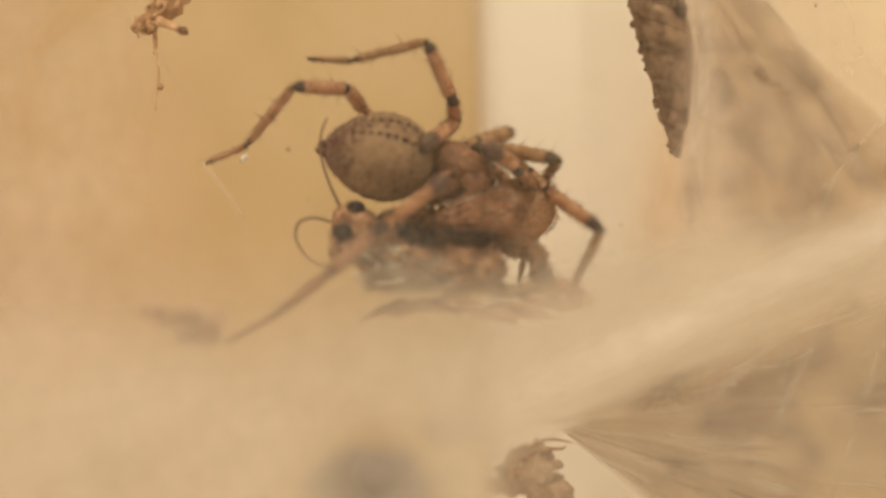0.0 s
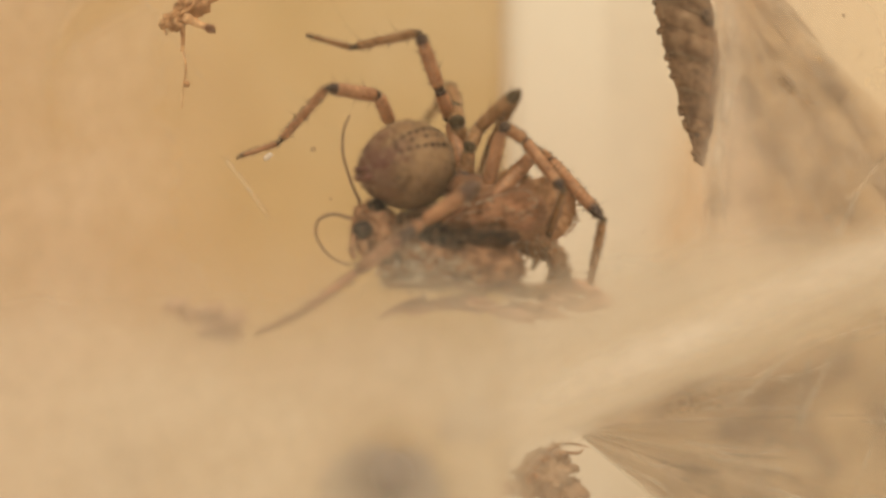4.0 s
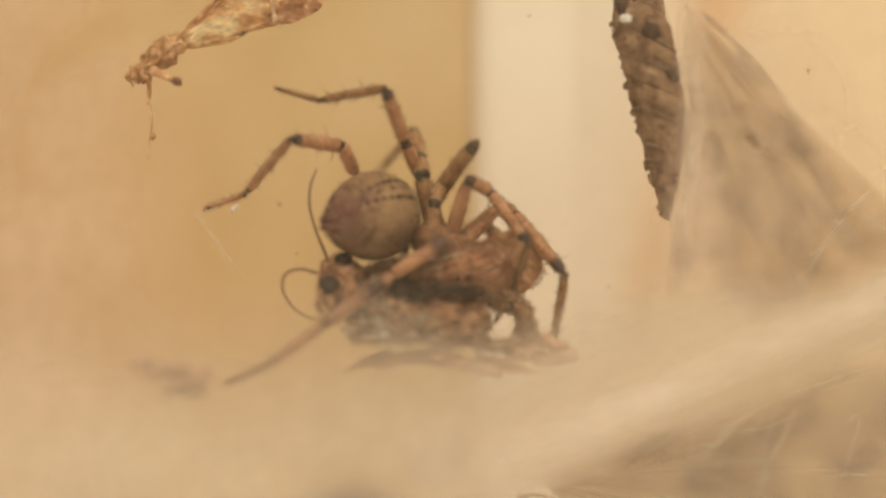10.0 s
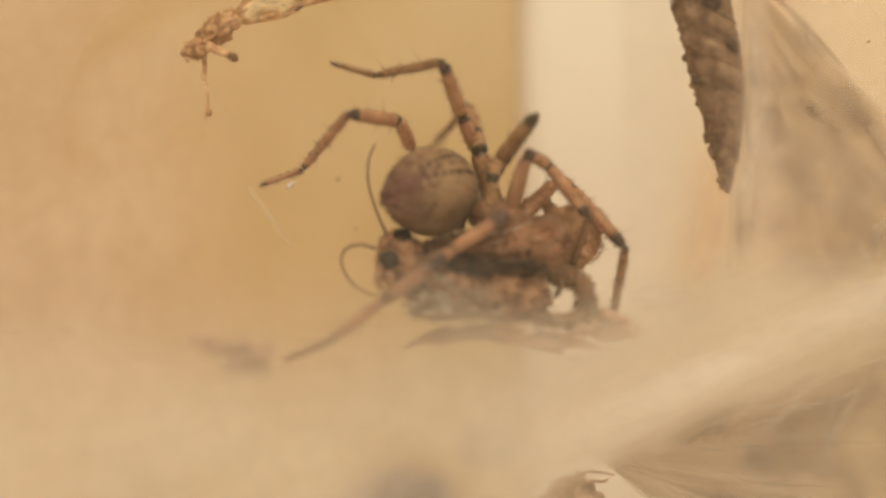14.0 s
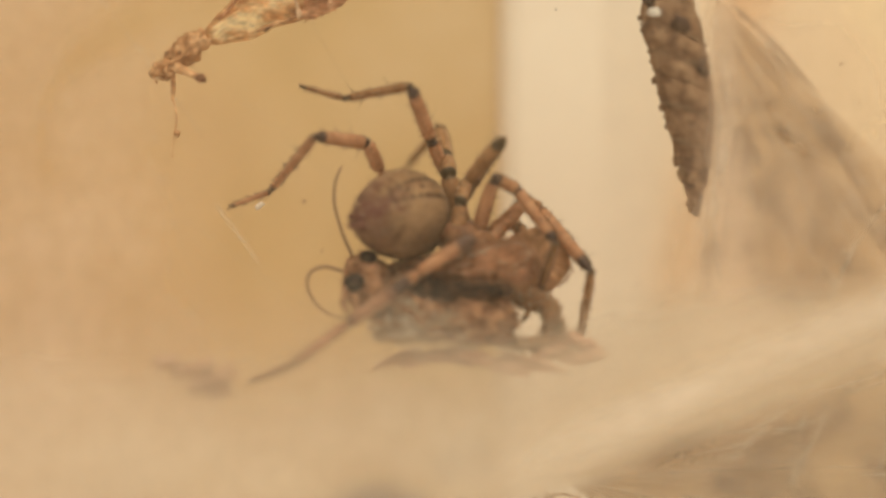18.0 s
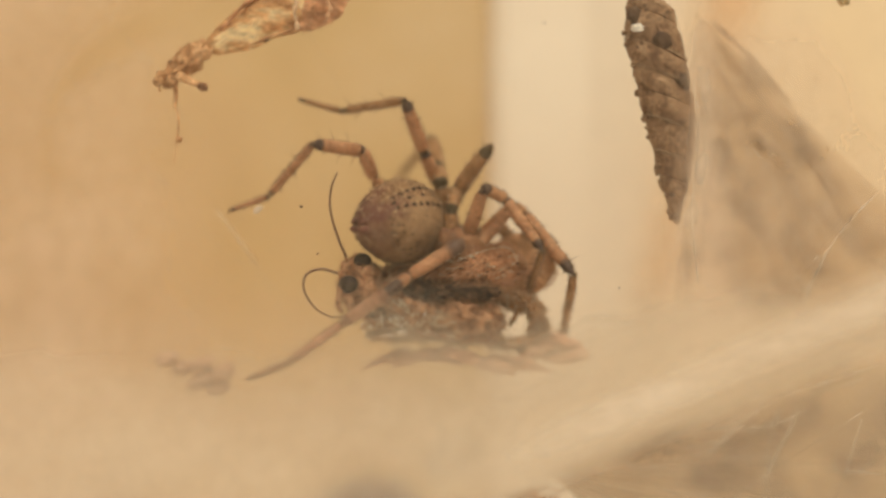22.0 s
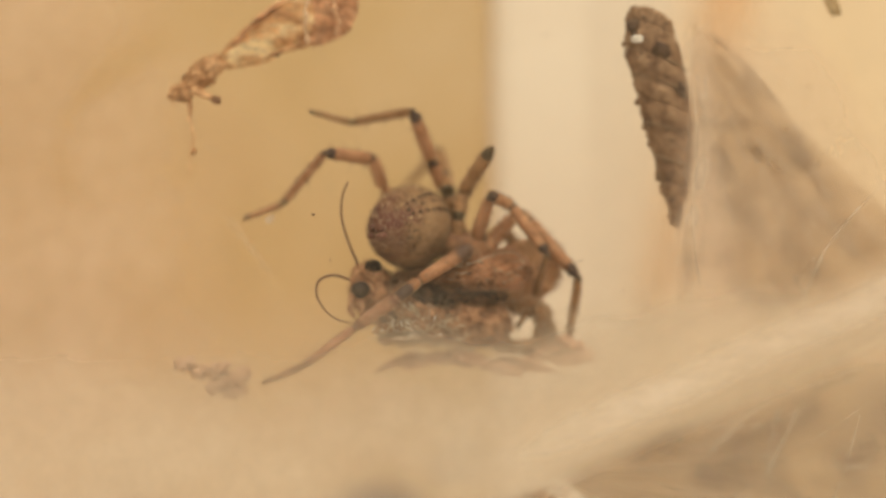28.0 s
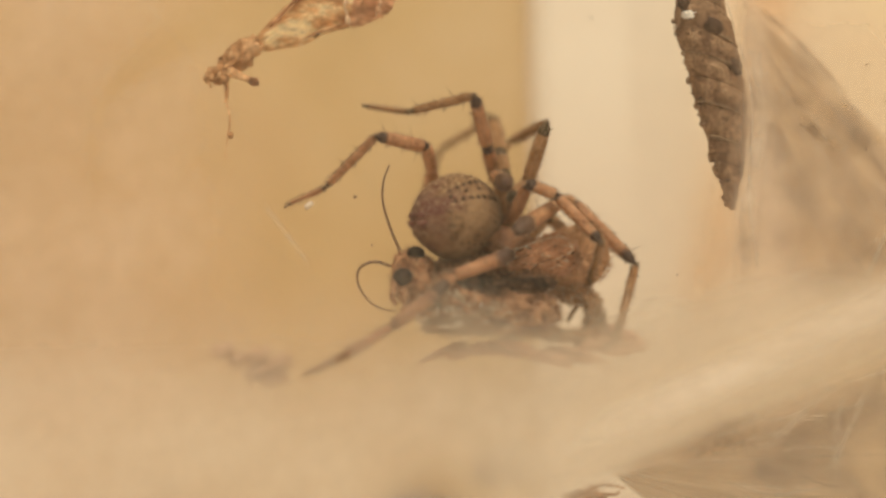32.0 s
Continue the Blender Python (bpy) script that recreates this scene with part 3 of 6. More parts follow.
for k, (x, z, long, wide, lean) in enumerate(((16.5, 5.9, 0.9, 0.5, -0.9), (15.8, 4.25, 0.8, 0.45, 0.3), (14.1, 5.1, 0.5, 0.4, -1.2), (19.0, 2.9, 1.2, 0.5, -1.6), (18.2, 0.5, 2.2, 0.8, -2.6), (20.0, 1.1, 1.6, 0.5, -1.5), (16.3, 2.7, 0.7, 0.4, -0.6), (16.0, -1.2, 1.3, 0.8, -3.0), (14.6, 1.8, 1.0, 0.5, -2.0), (17.5, -5.8, 1.6, 0.9, 0.4), (21.6, -2.2, 1.8, 0.6, -1.2), (14.2, -3.4, 1.4, 0.7, 0.5))):
    d = Vector((1, 0, lean)).normalized() * long * 1.3
    c = vec((x, 0.7, z))
    ribbon("stain", [c - d, c + Vector((0.2, 0, 0.1)), c + d], wide * 1.3, 0.28, STAIN, "dusky stain on the membrane", wing, k * 3.1)
g = random.Random(77)
for k in range(46):
    a, w, long = g.uniform(0.0, 0.95), g.uniform(0.16, 0.8), g.uniform(0.06, 0.16)
    apex, e = vec((13.32, 0.4, 10.1)), rim[int(a * (len(rim) - 1))]
    p, q = apex.lerp(e, w), apex.lerp(e, min(1.0, w + long))
    mid = p.lerp(q, 0.5) + Vector((g.uniform(-0.35, 0.35), 0, g.uniform(-0.35, 0.35)))
    ribbon("crease", [p, mid, q], g.uniform(0.2, 0.7) * (0.5 + w), g.uniform(0.15, 0.36), (STAIN, SILK_BAND, SILK_BAND)[k % 3], "", wing, k * 1.7)
ribbon("vein", [(13.56, 0.60, 8.85), (14.22, 0.60, 7.20), (15.38, 0.60, 5.23), (16.04, 0.60, 4.24)], 0.22, 0.6, STAIN, "soft brown vein", wing, 3)
ribbon("leading_edge", [(13.70, 0.60, 9.60), (14.90, 0.60, 8.70), (16.30, 0.60, 7.35), (17.60, 0.60, 5.90), (18.60, 0.60, 4.70)], 0.26, 0.7, STAIN, "soft brown leading edge", wing, 4)

wing = thing("insect_wing", (5.20, 2.00, -15.98), "brown mottled translucent wing lying low in the silk", "wing")
rim = fan("membrane", wing, (5.07, 2.00, -15.92), (14.72, 2.00, -24.39), (28.32, 2.00, -19.76), (28.94, 2.00, -4.91), MEMBRANE_LOW,
          lambda w, v: 0.95 * smooth01(0.0, 0.10, w) * smooth01(-0.01, 0.07, v) * (1 - 0.7 * smooth01(0.8, 1.0, v)), "mottled brown membrane", 4.0)
for j in (27,):
    bm = bmesh.new()
    a, b = vec((5.07, 2.00, -15.92)), rim[j]
    tube(bm, bend([a, a.lerp(b, 0.5) + Vector((0.2, -0.3, 0.3)), b], 8), 0.06, 6)
    part("vein", bm, GAUZE, wing)

for k, (x, z, long, wide, lean) in enumerate(((16.5, -14.6, 2.2, 1.3, 0.3), (19.0, -13.0, 2.4, 1.2, 0.8), (14.6, -16.4, 2.0, 1.0, -0.3), (18.2, -17.2, 2.4, 1.6, -1.0), (10.5, -14.6, 2.0, 0.7, 0.35), (22.5, -14.8, 2.0, 1.6, 0.5), (21.0, -10.4, 1.6, 1.0, 0.5), (12.6, -19.4, 2.2, 1.0, -0.6))):
    d = Vector((1, 0, lean)).normalized() * long
    c = vec((x, 1.1, z))
    ribbon("stain", [c - d, c + Vector((0.2, 0, 0.15)), c + d], wide, 0.36, STAIN_GREY if x > 13 else STAIN, "dusky stain on the membrane", wing, k * 2.3)
g = random.Random(78)
for k in range(20):
    a, w = g.uniform(0.1, 0.95), g.uniform(0.2, 0.75)
    apex, e = vec((5.07, 0.9, -15.92)), rim[int(a * (len(rim) - 1))]
    p, q = apex.lerp(e, w), apex.lerp(e, min(1.0, w + g.uniform(0.08, 0.2)))
    mid = p.lerp(q, 0.5) + Vector((g.uniform(-0.2, 0.2), 0, g.uniform(-0.2, 0.2)))
    ribbon("crease", [p, mid, q], g.uniform(0.1, 0.4), g.uniform(0.2, 0.5), (SILK_BAND, STAIN_GREY)[k % 2], "", wing, k * 1.9)
g = random.Random(8)
for k in range(54):
    c = vec((11.67, 1.20, -14.17)) + Vector(((k % 9 - 4) * 0.36 + g.uniform(-0.12, 0.12), g.uniform(-0.2, 0.2), (k // 9 - 2.5) * 0.3 + (k % 9 - 4) * 0.07 + g.uniform(-0.1, 0.1)))
    bm = bmesh.new()
    lump(bm, c, (0.2, 0.05, 0.13), (1, 0, g.uniform(-0.5, 0.5)), 0.4, 1.2, 2, k)
    part("grain", bm, GRAIN, wing)

# ---- small dead moth ----
moth = thing("small_moth", (-14.74, 1.00, 7.34), "small dead brown moth with folded banded wings caught in silk", "moth")


def blade(name, outline, thick, m, parent, label="", crumple=0.12, freq=0.9, fringe=0, down=0):
    """A wing with a domed, crumpled face, a ragged rim and a real edge."""
    bm = bmesh.new()
    pts = bend(outline + [outline[0]], 9)[:-1]
    mid = sum(pts, Vector()) / len(pts)
    pts = [p + (p - mid).normalized() * 0.10 * noise.noise(p * 3.1) for p in pts]
    n = len(pts)
    front, back = [], []
    for w in (1.0, 0.93, 0.84, 0.73, 0.60, 0.46, 0.30, 0.12):
        fr, bk = [], []
        for p in pts:
            q = mid.lerp(p, w)
            dip = crumple * (noise.noise(q * freq) * 1.6 + noise.noise(q * freq * 2.7) + 0.5 * noise.noise(q * freq * 6))
            fr.append(bm.verts.new(q + Vector((0, -thick * (1 - w * w) - 0.03 + dip, 0))))
            bk.append(bm.verts.new(q + Vector((0, 0.03 + thick * 0.3 * (1 - w) + dip, 0))))
        front.append(fr), back.append(bk)
    for rs, flip in ((front, 0), (back, 1)):
        for s, t in zip(rs, rs[1:]):
            for k in range(n):
                q = (s[k], s[(k + 1) % n], t[(k + 1) % n], t[k])
                bm.faces.new(q[::-1] if flip else q)
        bm.faces.new(rs[-1][::-1] if flip else rs[-1])
    for k in range(n):
        bm.faces.new((front[0][(k + 1) % n], front[0][k], back[0][k], back[0][(k + 1) % n]))
    if fringe:
        g = random.Random(len(pts) + fringe)
        hairs(bm, [(p, (p - mid).normalized()) for p in g.choices(pts, k=fringe)], 0.28, 0.03, (0, 0, 0), 0.4, 0, g)
    if down:
        g = random.Random(down)
        seeds = skin_points(bm, down, g, lambda c: True)
        hairs(bm, [q for q in seeds if q[1].y < 0], 0.42, 0.035, (1.4, -0.2, 0.4), 0.8, 1, g)
        hairs(bm, [q for q in skin_points(bm, down // 2, g) if q[1].y < 0], 0.38, 0.03, (1.4, -0.2, 0.4), 0.8, 2, g)
        m = [m, m, MOTH_PALE]
    return part(name, bm, m, parent, label)


blade("wing", [(-14.74, 1.00, 7.64), (-13.37, 1.00, 9.17), (-11.69, 1.00, 10.69), (-10.02, 1.00, 11.97), (-8.65, 1.00, 12.46), (-8.22, 1.00, 10.69), (-8.65, 1.00, 8.98), (-10.17, 1.00, 8.50), (-11.69, 1.00, 7.83), (-13.83, 1.00, 7.52)], 0.6, SMALL_WING, moth, "creamy wing flecked with brown", 0.13, 1.3)
blade("wing_tip", [(-9.00, 0.90, 12.44), (-7.72, 0.90, 12.98), (-6.63, 0.90, 12.62), (-6.11, 0.90, 11.40), (-6.45, 0.90, 10.00), (-7.42, 0.90, 9.21), (-8.88, 0.90, 8.91), (-8.62, 0.80, 10.66)], 0.4, SMALL_TIP, moth, "rusty scalloped wing tip", 0.12, 1.4, 18)
for a, b, r, m, note in (((-9.04, -0.10, 11.95), (-8.82, 0.00, 8.79), 0.16, SMALL_BAND, "pale broken cross band"), ((-7.64, 0.20, 12.54), (-7.10, 0.20, 9.30), 0.26, SMALL_RUST, "rusty orange cross band")):
    bm = bmesh.new()
    A, B = vec(a), vec(b)
    line = [A.lerp(B, i / 40) + Vector((0.35 * noise.noise(Vector((i * 0.09, r * 30, 0))) + 0.06 * noise.noise(Vector((i * 0.5, 0, r * 30))), -0.25 * math.sin(math.pi * i / 40), 0)) for i in range(41)]
    tube(bm, line, [r * (0.25 + 1.0 * abs(noise.noise(Vector((i * 0.22, 4, r * 9))))) for i in range(41)], 8)
    for v in bm.verts:
        v.co.y += 0.12
    part("wing_band", bm, m, moth, note)
for pts, r, m in (([(-11.58, 0.35, 7.99), (-10.36, 0.30, 8.47), (-9.10, 0.30, 8.89)], 0.16, SMALL_BODY), ([(-13.27, 0.50, 8.79), (-11.59, 0.40, 10.47), (-9.49, 0.50, 11.94)], 0.2, SMALL_TIP),
                  ([(-10.83, 0.40, 8.12), (-10.61, 0.30, 8.29), (-10.38, 0.40, 8.42)], 0.16, SPOT)):
    bm = bmesh.new()
    line = bend(pts, 8)
    tube(bm, line, [r * (1 - 0.75 * abs(2 * i / (len(line) - 1) - 1)) * (0.8 + 0.6 * noise.noise(q * 2.2)) for i, q in enumerate(line)], 8)
    part("wing_vein", bm, m, moth)
bm = bmesh.new()
lump(bm, (-15.06, 0.80, 7.20), (1.3, 0.7, 0.62), (1, 0, 0.8), 0.6, 1.6, 4)
hairs(bm, skin_points(bm, 240, random.Random(1)), 0.35, 0.03, (0.4, 0, 0.3), 0.9)
part("thorax", bm, SMALL_BODY, moth)
bm = bmesh.new()
lump(bm, (-16.16, 0.60, 6.14), (0.72, 0.5, 0.45), (1, 0, 0.3), 0.7, 1.7, 4, 4)
hairs(bm, skin_points(bm, 120, random.Random(2)), 0.3, 0.03, (-0.3, 0, 0), 0.9)
part("head", bm, SMALL_BODY, moth)
for pts, r in (([(-15.49, 0.30, 6.30), (-14.84, 0.10, 5.95), (-14.05, 0.00, 5.62)], 0.3), ([(-15.80, 0.60, 6.08), (-15.69, 0.50, 5.17), (-15.78, 0.50, 4.50)], 0.16), ([(-16.50, 0.50, 6.53), (-16.80, 0.50, 6.07), (-16.56, 0.50, 5.41)], 0.12),
               ([(-15.72, 0.50, 4.71), (-15.53, 0.50, 3.66), (-15.66, 0.50, 2.69), (-15.80, 0.60, 1.48)], 0.06)):
    bm = bmesh.new()
    line = bend(pts, 5)
    tube(bm, line, [r * (1 - 0.6 * i / len(line)) for i in range(len(line))], 7)
    part("leg", bm, SMALL_BODY, moth)
bm = bmesh.new()
lump(bm, (-14.1, -0.05, 5.62), (0.3, 0.2, 0.22), (1, 0, -0.3), 0.5, 1.4, 3)
part("foot", bm, MOTH_BROWN, moth, "dark crumpled foot")
bm = bmesh.new()
lump(bm, (-15.50, 0.50, 2.75), (0.16, 0.12, 0.2), (1, 0, 0), 0.4, 1, 2)
part("foot", bm, SMALL_BODY, moth)

# ---- husk above, bottom debris ----
fly = thing("fly_husk", (19.67, 1.00, 13.13), "pale amber dried fly husk stuck in silk", "husk")
bm = bmesh.new()
lump(bm, (19.43, 1.20, 14.08), (1.9, 1.2, 1.15), (1, 0, -0.1), 0.15, 1, 4, 9)
part("body", bm, AMBER, fly)
for pts in ([(20.01, 0.60, 12.90), (20.73, 0.50, 11.52), (21.25, 0.50, 10.37)], [(20.77, 0.80, 13.24), (21.19, 0.80, 11.72), (21.62, 0.80, 10.48)]):
    bm = bmesh.new()
    tube(bm, bend(pts, 5), [0.2, 0.2, 0.19, 0.18, 0.17, 0.18, 0.2, 0.22, 0.22, 0.2, 0.13], 8)
    part("leg", bm, AMBER, fly)

wreck = thing("insect_remains", (3.33, 3.00, -18.80), "crumpled pinkish brown insect remains in the silk", "remains")
for c, r, ax in (((3.80, 3.00, -18.64), (1.5, 0.9, 1.2), (1, 0, 0.5)), ((2.39, 3.00, -19.49), (0.8, 0.5, 0.4), (1, 0, -0.1)), ((4.91, 3.20, -19.96), (1.3, 0.6, 1.0), (1, 0, -0.5))):
    bm = bmesh.new()
    lump(bm, c, (r[0], r[1] * 0.6, r[2]), ax, 0.5, 2.0, 4, c[0])
    hairs(bm, skin_points(bm, 30, random.Random(5)), 0.2, 0.03, (0, 0, 0), 0.9)
    part("crumpled_piece", bm, CRUMB, wreck)
for c, r in (((3.07, 2.20, -18.79), 0.34), ((1.70, 2.20, -19.46), 0.28), ((3.88, 2.20, -17.68), 0.22)):
    bm = bmesh.new()
    lump(bm, c, (r * 1.3, r * 0.6, r * 0.8), (1, 0, 0.4), 0.5, 1.5, 3, r)
    part("dark_patch", bm, MOTH_BROWN, wreck, "dark brown stain")
for pts in ([(3.76, 2.40, -17.39), (4.85, 2.30, -16.90), (6.23, 2.20, -17.09)], [(4.54, 2.40, -17.39), (5.62, 2.30, -17.45), (5.93, 2.30, -17.24)]):
    bm = bmesh.new()
    line = bend(pts, 5)
    tube(bm, line, [0.12 - 0.007 * i for i in range(len(line))], 6)
    part("leg", bm, MOTH_BROWN, wreck)
bm = bmesh.new()
lump(bm, (-5.84, 16.00, -23.24), (4.3, 3.4, 3.9), (1, 0, 0), 0.2, 1, 4, 3)
tagged(part("web_clot", bm, GREY), "grey clot of debris far behind the silk", "debris")
for c, r in (((-23.28, 15.00, -20.28), 2.2), ((-29.98, 15.00, -21.33), 1.8), ((-0.08, 15.00, -17.54), 1.8)):
    bm = bmesh.new()
    lump(bm, c, (r, r * 0.5, r * 0.8), (1, 0, 0.3), 0.3, 1, 4, r)
    tagged(part("web_clot", bm, CLOT), "small brownish clot of debris far behind the silk", "debris", "clots behind the silk")
g = random.Random(17)
for c, r in (((-15.17, -3.80, -8.97), 0.46), ((-14.32, -3.80, -9.42), 0.4), ((-13.34, -3.90, -9.23), 0.46), ((-12.30, -4.00, -9.67), 0.56), ((-13.36, -3.80, -10.09), 0.5), ((-12.49, -3.90, -10.42), 0.46)):
    bm = bmesh.new()
    lump(bm, c, (r * 1.3, r * 0.8, r * 0.8), (1, 0, g.uniform(-0.6, 0.6)), 0.7, 1.4, 3, c[0])
    hairs(bm, skin_points(bm, 90, g), 0.24, 0.022, (0, 0, 0), 0.9, 0, g)
    tagged(part("crumb", bm, FRASS), "brown fuzzy crumb of frass caught in the silk", "crumb", "crumbs in the silk")
bm = bmesh.new()
lump(bm, (-8.48, -1.80, -0.96), (0.1, 0.08, 0.08), (1, 0, 0), 0.3, 1, 2)
tagged(part("speck", bm, SPOT), "tiny dark speck caught in the silk", "speck")

# ---- the prey: a moth ----
prey = thing("prey_moth", (-1.31, -0.50, -5.92), "brown furry moth held by the spider, head and antennae free", "moth")
rng = random.Random(11)
bm = bmesh.new()
lump(bm, (-5.36, -0.50, -5.18), (1.25, 1.1, 1.5), (1, 0, 0.2), 0.2, 1.4, 4, 2)
hairs(bm, skin_points(bm, 500, rng), 0.34, 0.024, (0.4, 0, 0), 0.8)
hairs(bm, skin_points(bm, 170, rng), 0.3, 0.026, (0.2, -0.3, 0.1), 0.9, 1)
hairs(bm, skin_points(bm, 220, rng), 0.34, 0.026, (0.2, -0.2, 0.1), 0.9, 2)
part("head", bm, [MOTH_MID, MOTH_PALE, MOTH_DARK], prey, "mottled brown scaly head")
for c, r in (((-5.24, -0.80, -3.94), 0.52), ((-5.92, -1.40, -5.14), 0.54)):
    bm = bmesh.new()
    lump(bm, c, (r, r, r * 0.9), (1, 0, 0.2), 0.05, 1.5, 4)
    part("eye", bm, EYE, prey, "glossy black compound eye")
for pts in ([(-6.08, -1.00, -3.69), (-6.54, -1.10, -2.62), (-6.96, -1.10, -1.15), (-6.93, -1.10, 0.03), (-6.60, -1.10, 0.91)], [(-6.52, -1.30, -4.55), (-7.44, -1.50, -4.31), (-8.22, -1.60, -4.65), (-8.31, -1.60, -5.47), (-7.72, -1.60, -6.41), (-6.91, -1.50, -6.88), (-6.23, -1.30, -6.91)]):
    bm = bmesh.new()
    line = bend(pts, 9)
    tube(bm, line, [0.085 - 0.04 * i / len(line) for i in range(len(line))], 8)
    part("antenna", bm, ANTENNA, prey, "thin brown curved antenna")
for pts, r in (([(-6.27, -1.50, -5.30), (-6.49, -1.60, -6.11), (-6.26, -1.60, -6.64)], 0.2), ([(-5.95, -1.80, -5.80), (-5.71, -1.80, -6.50), (-6.01, -1.80, -6.97)], 0.22)):
    bm = bmesh.new()
    line = bend(pts, 5)
    tube(bm, line, [r * (1 - 0.5 * i / len(line)) for i in range(len(line))], 8)
    hairs(bm, skin_points(bm, 90, rng), 0.18, 0.02)
    part("palp", bm, MOTH_PALE, prey)
bm = bmesh.new()
lump(bm, (-2.79, -0.60, -6.51), (2.5, 1.7, 1.5), (1, 0, -0.25), 0.22, 1.3, 4, 6)
hairs(bm, skin_points(bm, 2200, rng), 0.55, 0.019, (0.5, 0, -0.35), 0.9)
hairs(bm, skin_points(bm, 1100, rng), 0.65, 0.018, (0.4, 0, -0.35), 1.0, 1)
hairs(bm, skin_points(bm, 1300, rng), 0.55, 0.02, (0.5, 0, -0.2), 1.0, 2)
part("thorax", bm, [MOTH_MID, MOTH_CREAM, MOTH_PALE], prey, "thorax in tangled pale fur")
for k in range(30):
    c = vec((-3.5, -1.9, -7.1)) + Vector((rng.uniform(-1.4, 1.9), rng.uniform(-0.3, 0.3), rng.uniform(-0.9, 0.9)))
    bm = bmesh.new()
    lump(bm, c, (rng.uniform(0.2, 0.5), 0.14, rng.uniform(0.08, 0.18)), (1, 0, rng.uniform(-1.4, 0.2)), 0.7, 1.6, 3, k)
    hairs(bm, skin_points(bm, 60, rng), 0.4, 0.024, (0.6, -0.2, -0.5), 0.7)
    # The blackish locks stand for the dark gaps between strands.
    part("fur_lock", bm, (MOTH_DARK, MOTH_CREAM, MOTH_BROWN, MOTH_PALE, MOTH_DARK, MOTH_CREAM)[k % 6], prey)
for k in range(70):
    c = vec((-3.2, -2.25, -7.3)) + Vector((rng.gauss(0, 0.9), rng.uniform(-0.15, 0.3), rng.gauss(0, 0.5)))
    bm = bmesh.new()
    d = Vector((rng.uniform(-1, 1), 0, rng.uniform(-1, 1))).normalized() * rng.uniform(0.08, 0.3)
    tube(bm, [c - d, c + Vector((0, 0, 0.05)), c + d], [0.03, 0.055, 0.012], 5)
    part("scale", bm, CHALK if k % 3 == 0 else MOTH_CREAM, prey, "pale loose scale")
for k in range(60):
    c = vec((0.9, -1.55, -4.3)) + Vector((rng.uniform(-1.9, 2.4), 0, rng.uniform(-0.6, 0.75)))
    bm = bmesh.new()
    d = Vector((1, 0, rng.uniform(-0.2, 0.6))).normalized() * rng.uniform(0.08, 0.22)
    tube(bm, [c - d, c, c + d], [0.02, 0.04, 0.012], 5)
    part("scale", bm, (MOTH_PALE, MOTH_DARK, MOTH_CREAM)[k % 3], prey)
for k in range(5):
    a = vec((-3.9, -2.1, -5.6)) + Vector((0.35 * k, 0, -0.25 * k))
    bm = bmesh.new()
    line = bend([a, a + Vector((0.6, -0.1, -0.7)), a + Vector((1.5, 0.1, -1.5))], 6)
    tube(bm, line, [0.07 * (1 - 0.6 * i / len(line)) for i in range(len(line))], 6)
    part("fur_lock", bm, MOTH_CREAM if k % 2 else MOTH_PALE, prey, "pale strand of fur")
# Blackish lumps put the shade of the crevice below the wing into colour.
for c, r in (((-2.30, -1.55, -5.50), (0.85, 0.5, 0.62)), ((-1.35, -1.50, -5.62), (0.75, 0.5, 0.45)), ((-0.30, -1.45, -5.50), (0.8, 0.45, 0.36)), ((0.75, -1.40, -5.48), (0.7, 0.4, 0.30)), ((1.55, -1.30, -5.55), (0.6, 0.4, 0.26)), ((-1.75, -1.55, -6.25), (0.5, 0.4, 0.3))):
    bm = bmesh.new()
    lump(bm, c, r, (1, 0, -0.12), 0.7, 1.7, 4, c[0])
    hairs(bm, skin_points(bm, 260, rng), 0.45, 0.028, (0.5, 0, 0.1), 0.9)
    hairs(bm, skin_points(bm, 90, rng), 0.45, 0.028, (0.5, 0, 0.1), 0.9, 1)
    part("dark_crevice", bm, [MOTH_DARK, MOTH_BROWN], prey, "blackish tuft of fur")
bm = bmesh.new()
lump(bm, (-2.84, 0.40, -4.44), (1.8, 0.7, 0.5), (1, 0, 0.22), 0.4, 1.5, 4, 15)
hairs(bm, skin_points(bm, 700, rng), 0.4, 0.026, (0.3, 0, 0.1), 0.9)
hairs(bm, skin_points(bm, 200, rng), 0.4, 0.026, (0.3, 0, 0.1), 0.9, 1)
part("collar", bm, [MOTH_BROWN, MOTH_DARK], prey, "brown furry collar behind the head")
bm = bmesh.new()
lump(bm, (-0.12, -0.40, -6.88), (2.6, 1.6, 1.35), (1, 0, -0.15), 0.25, 1.4, 4, 12)
hairs(bm, skin_points(bm, 1800, rng), 0.5, 0.02, (0.5, 0, -0.2), 1.0)
hairs(bm, skin_points(bm, 1200, rng), 0.55, 0.019, (0.5, 0, -0.2), 1.0, 1)
part("abdomen", bm, [MOTH_BROWN, MOTH_PALE], prey, "brown furry abdomen")
blade("wing", [(-1.60, -1.00, -4.75), (-0.55, -1.05, -4.05), (0.43, -1.10, -3.51), (1.50, -1.15, -3.20), (2.46, -1.15, -3.04), (3.11, -1.10, -3.65), (3.32, -1.00, -4.45), (2.60, -1.00, -5.05), (1.25, -1.00, -5.15), (-0.20, -1.00, -5.05), (-1.30, -1.00, -5.00)],
      0.22, MOTH_WING, prey, "brown speckled forewing with a pale rim", 0.10, 1.4, 260, 2200)
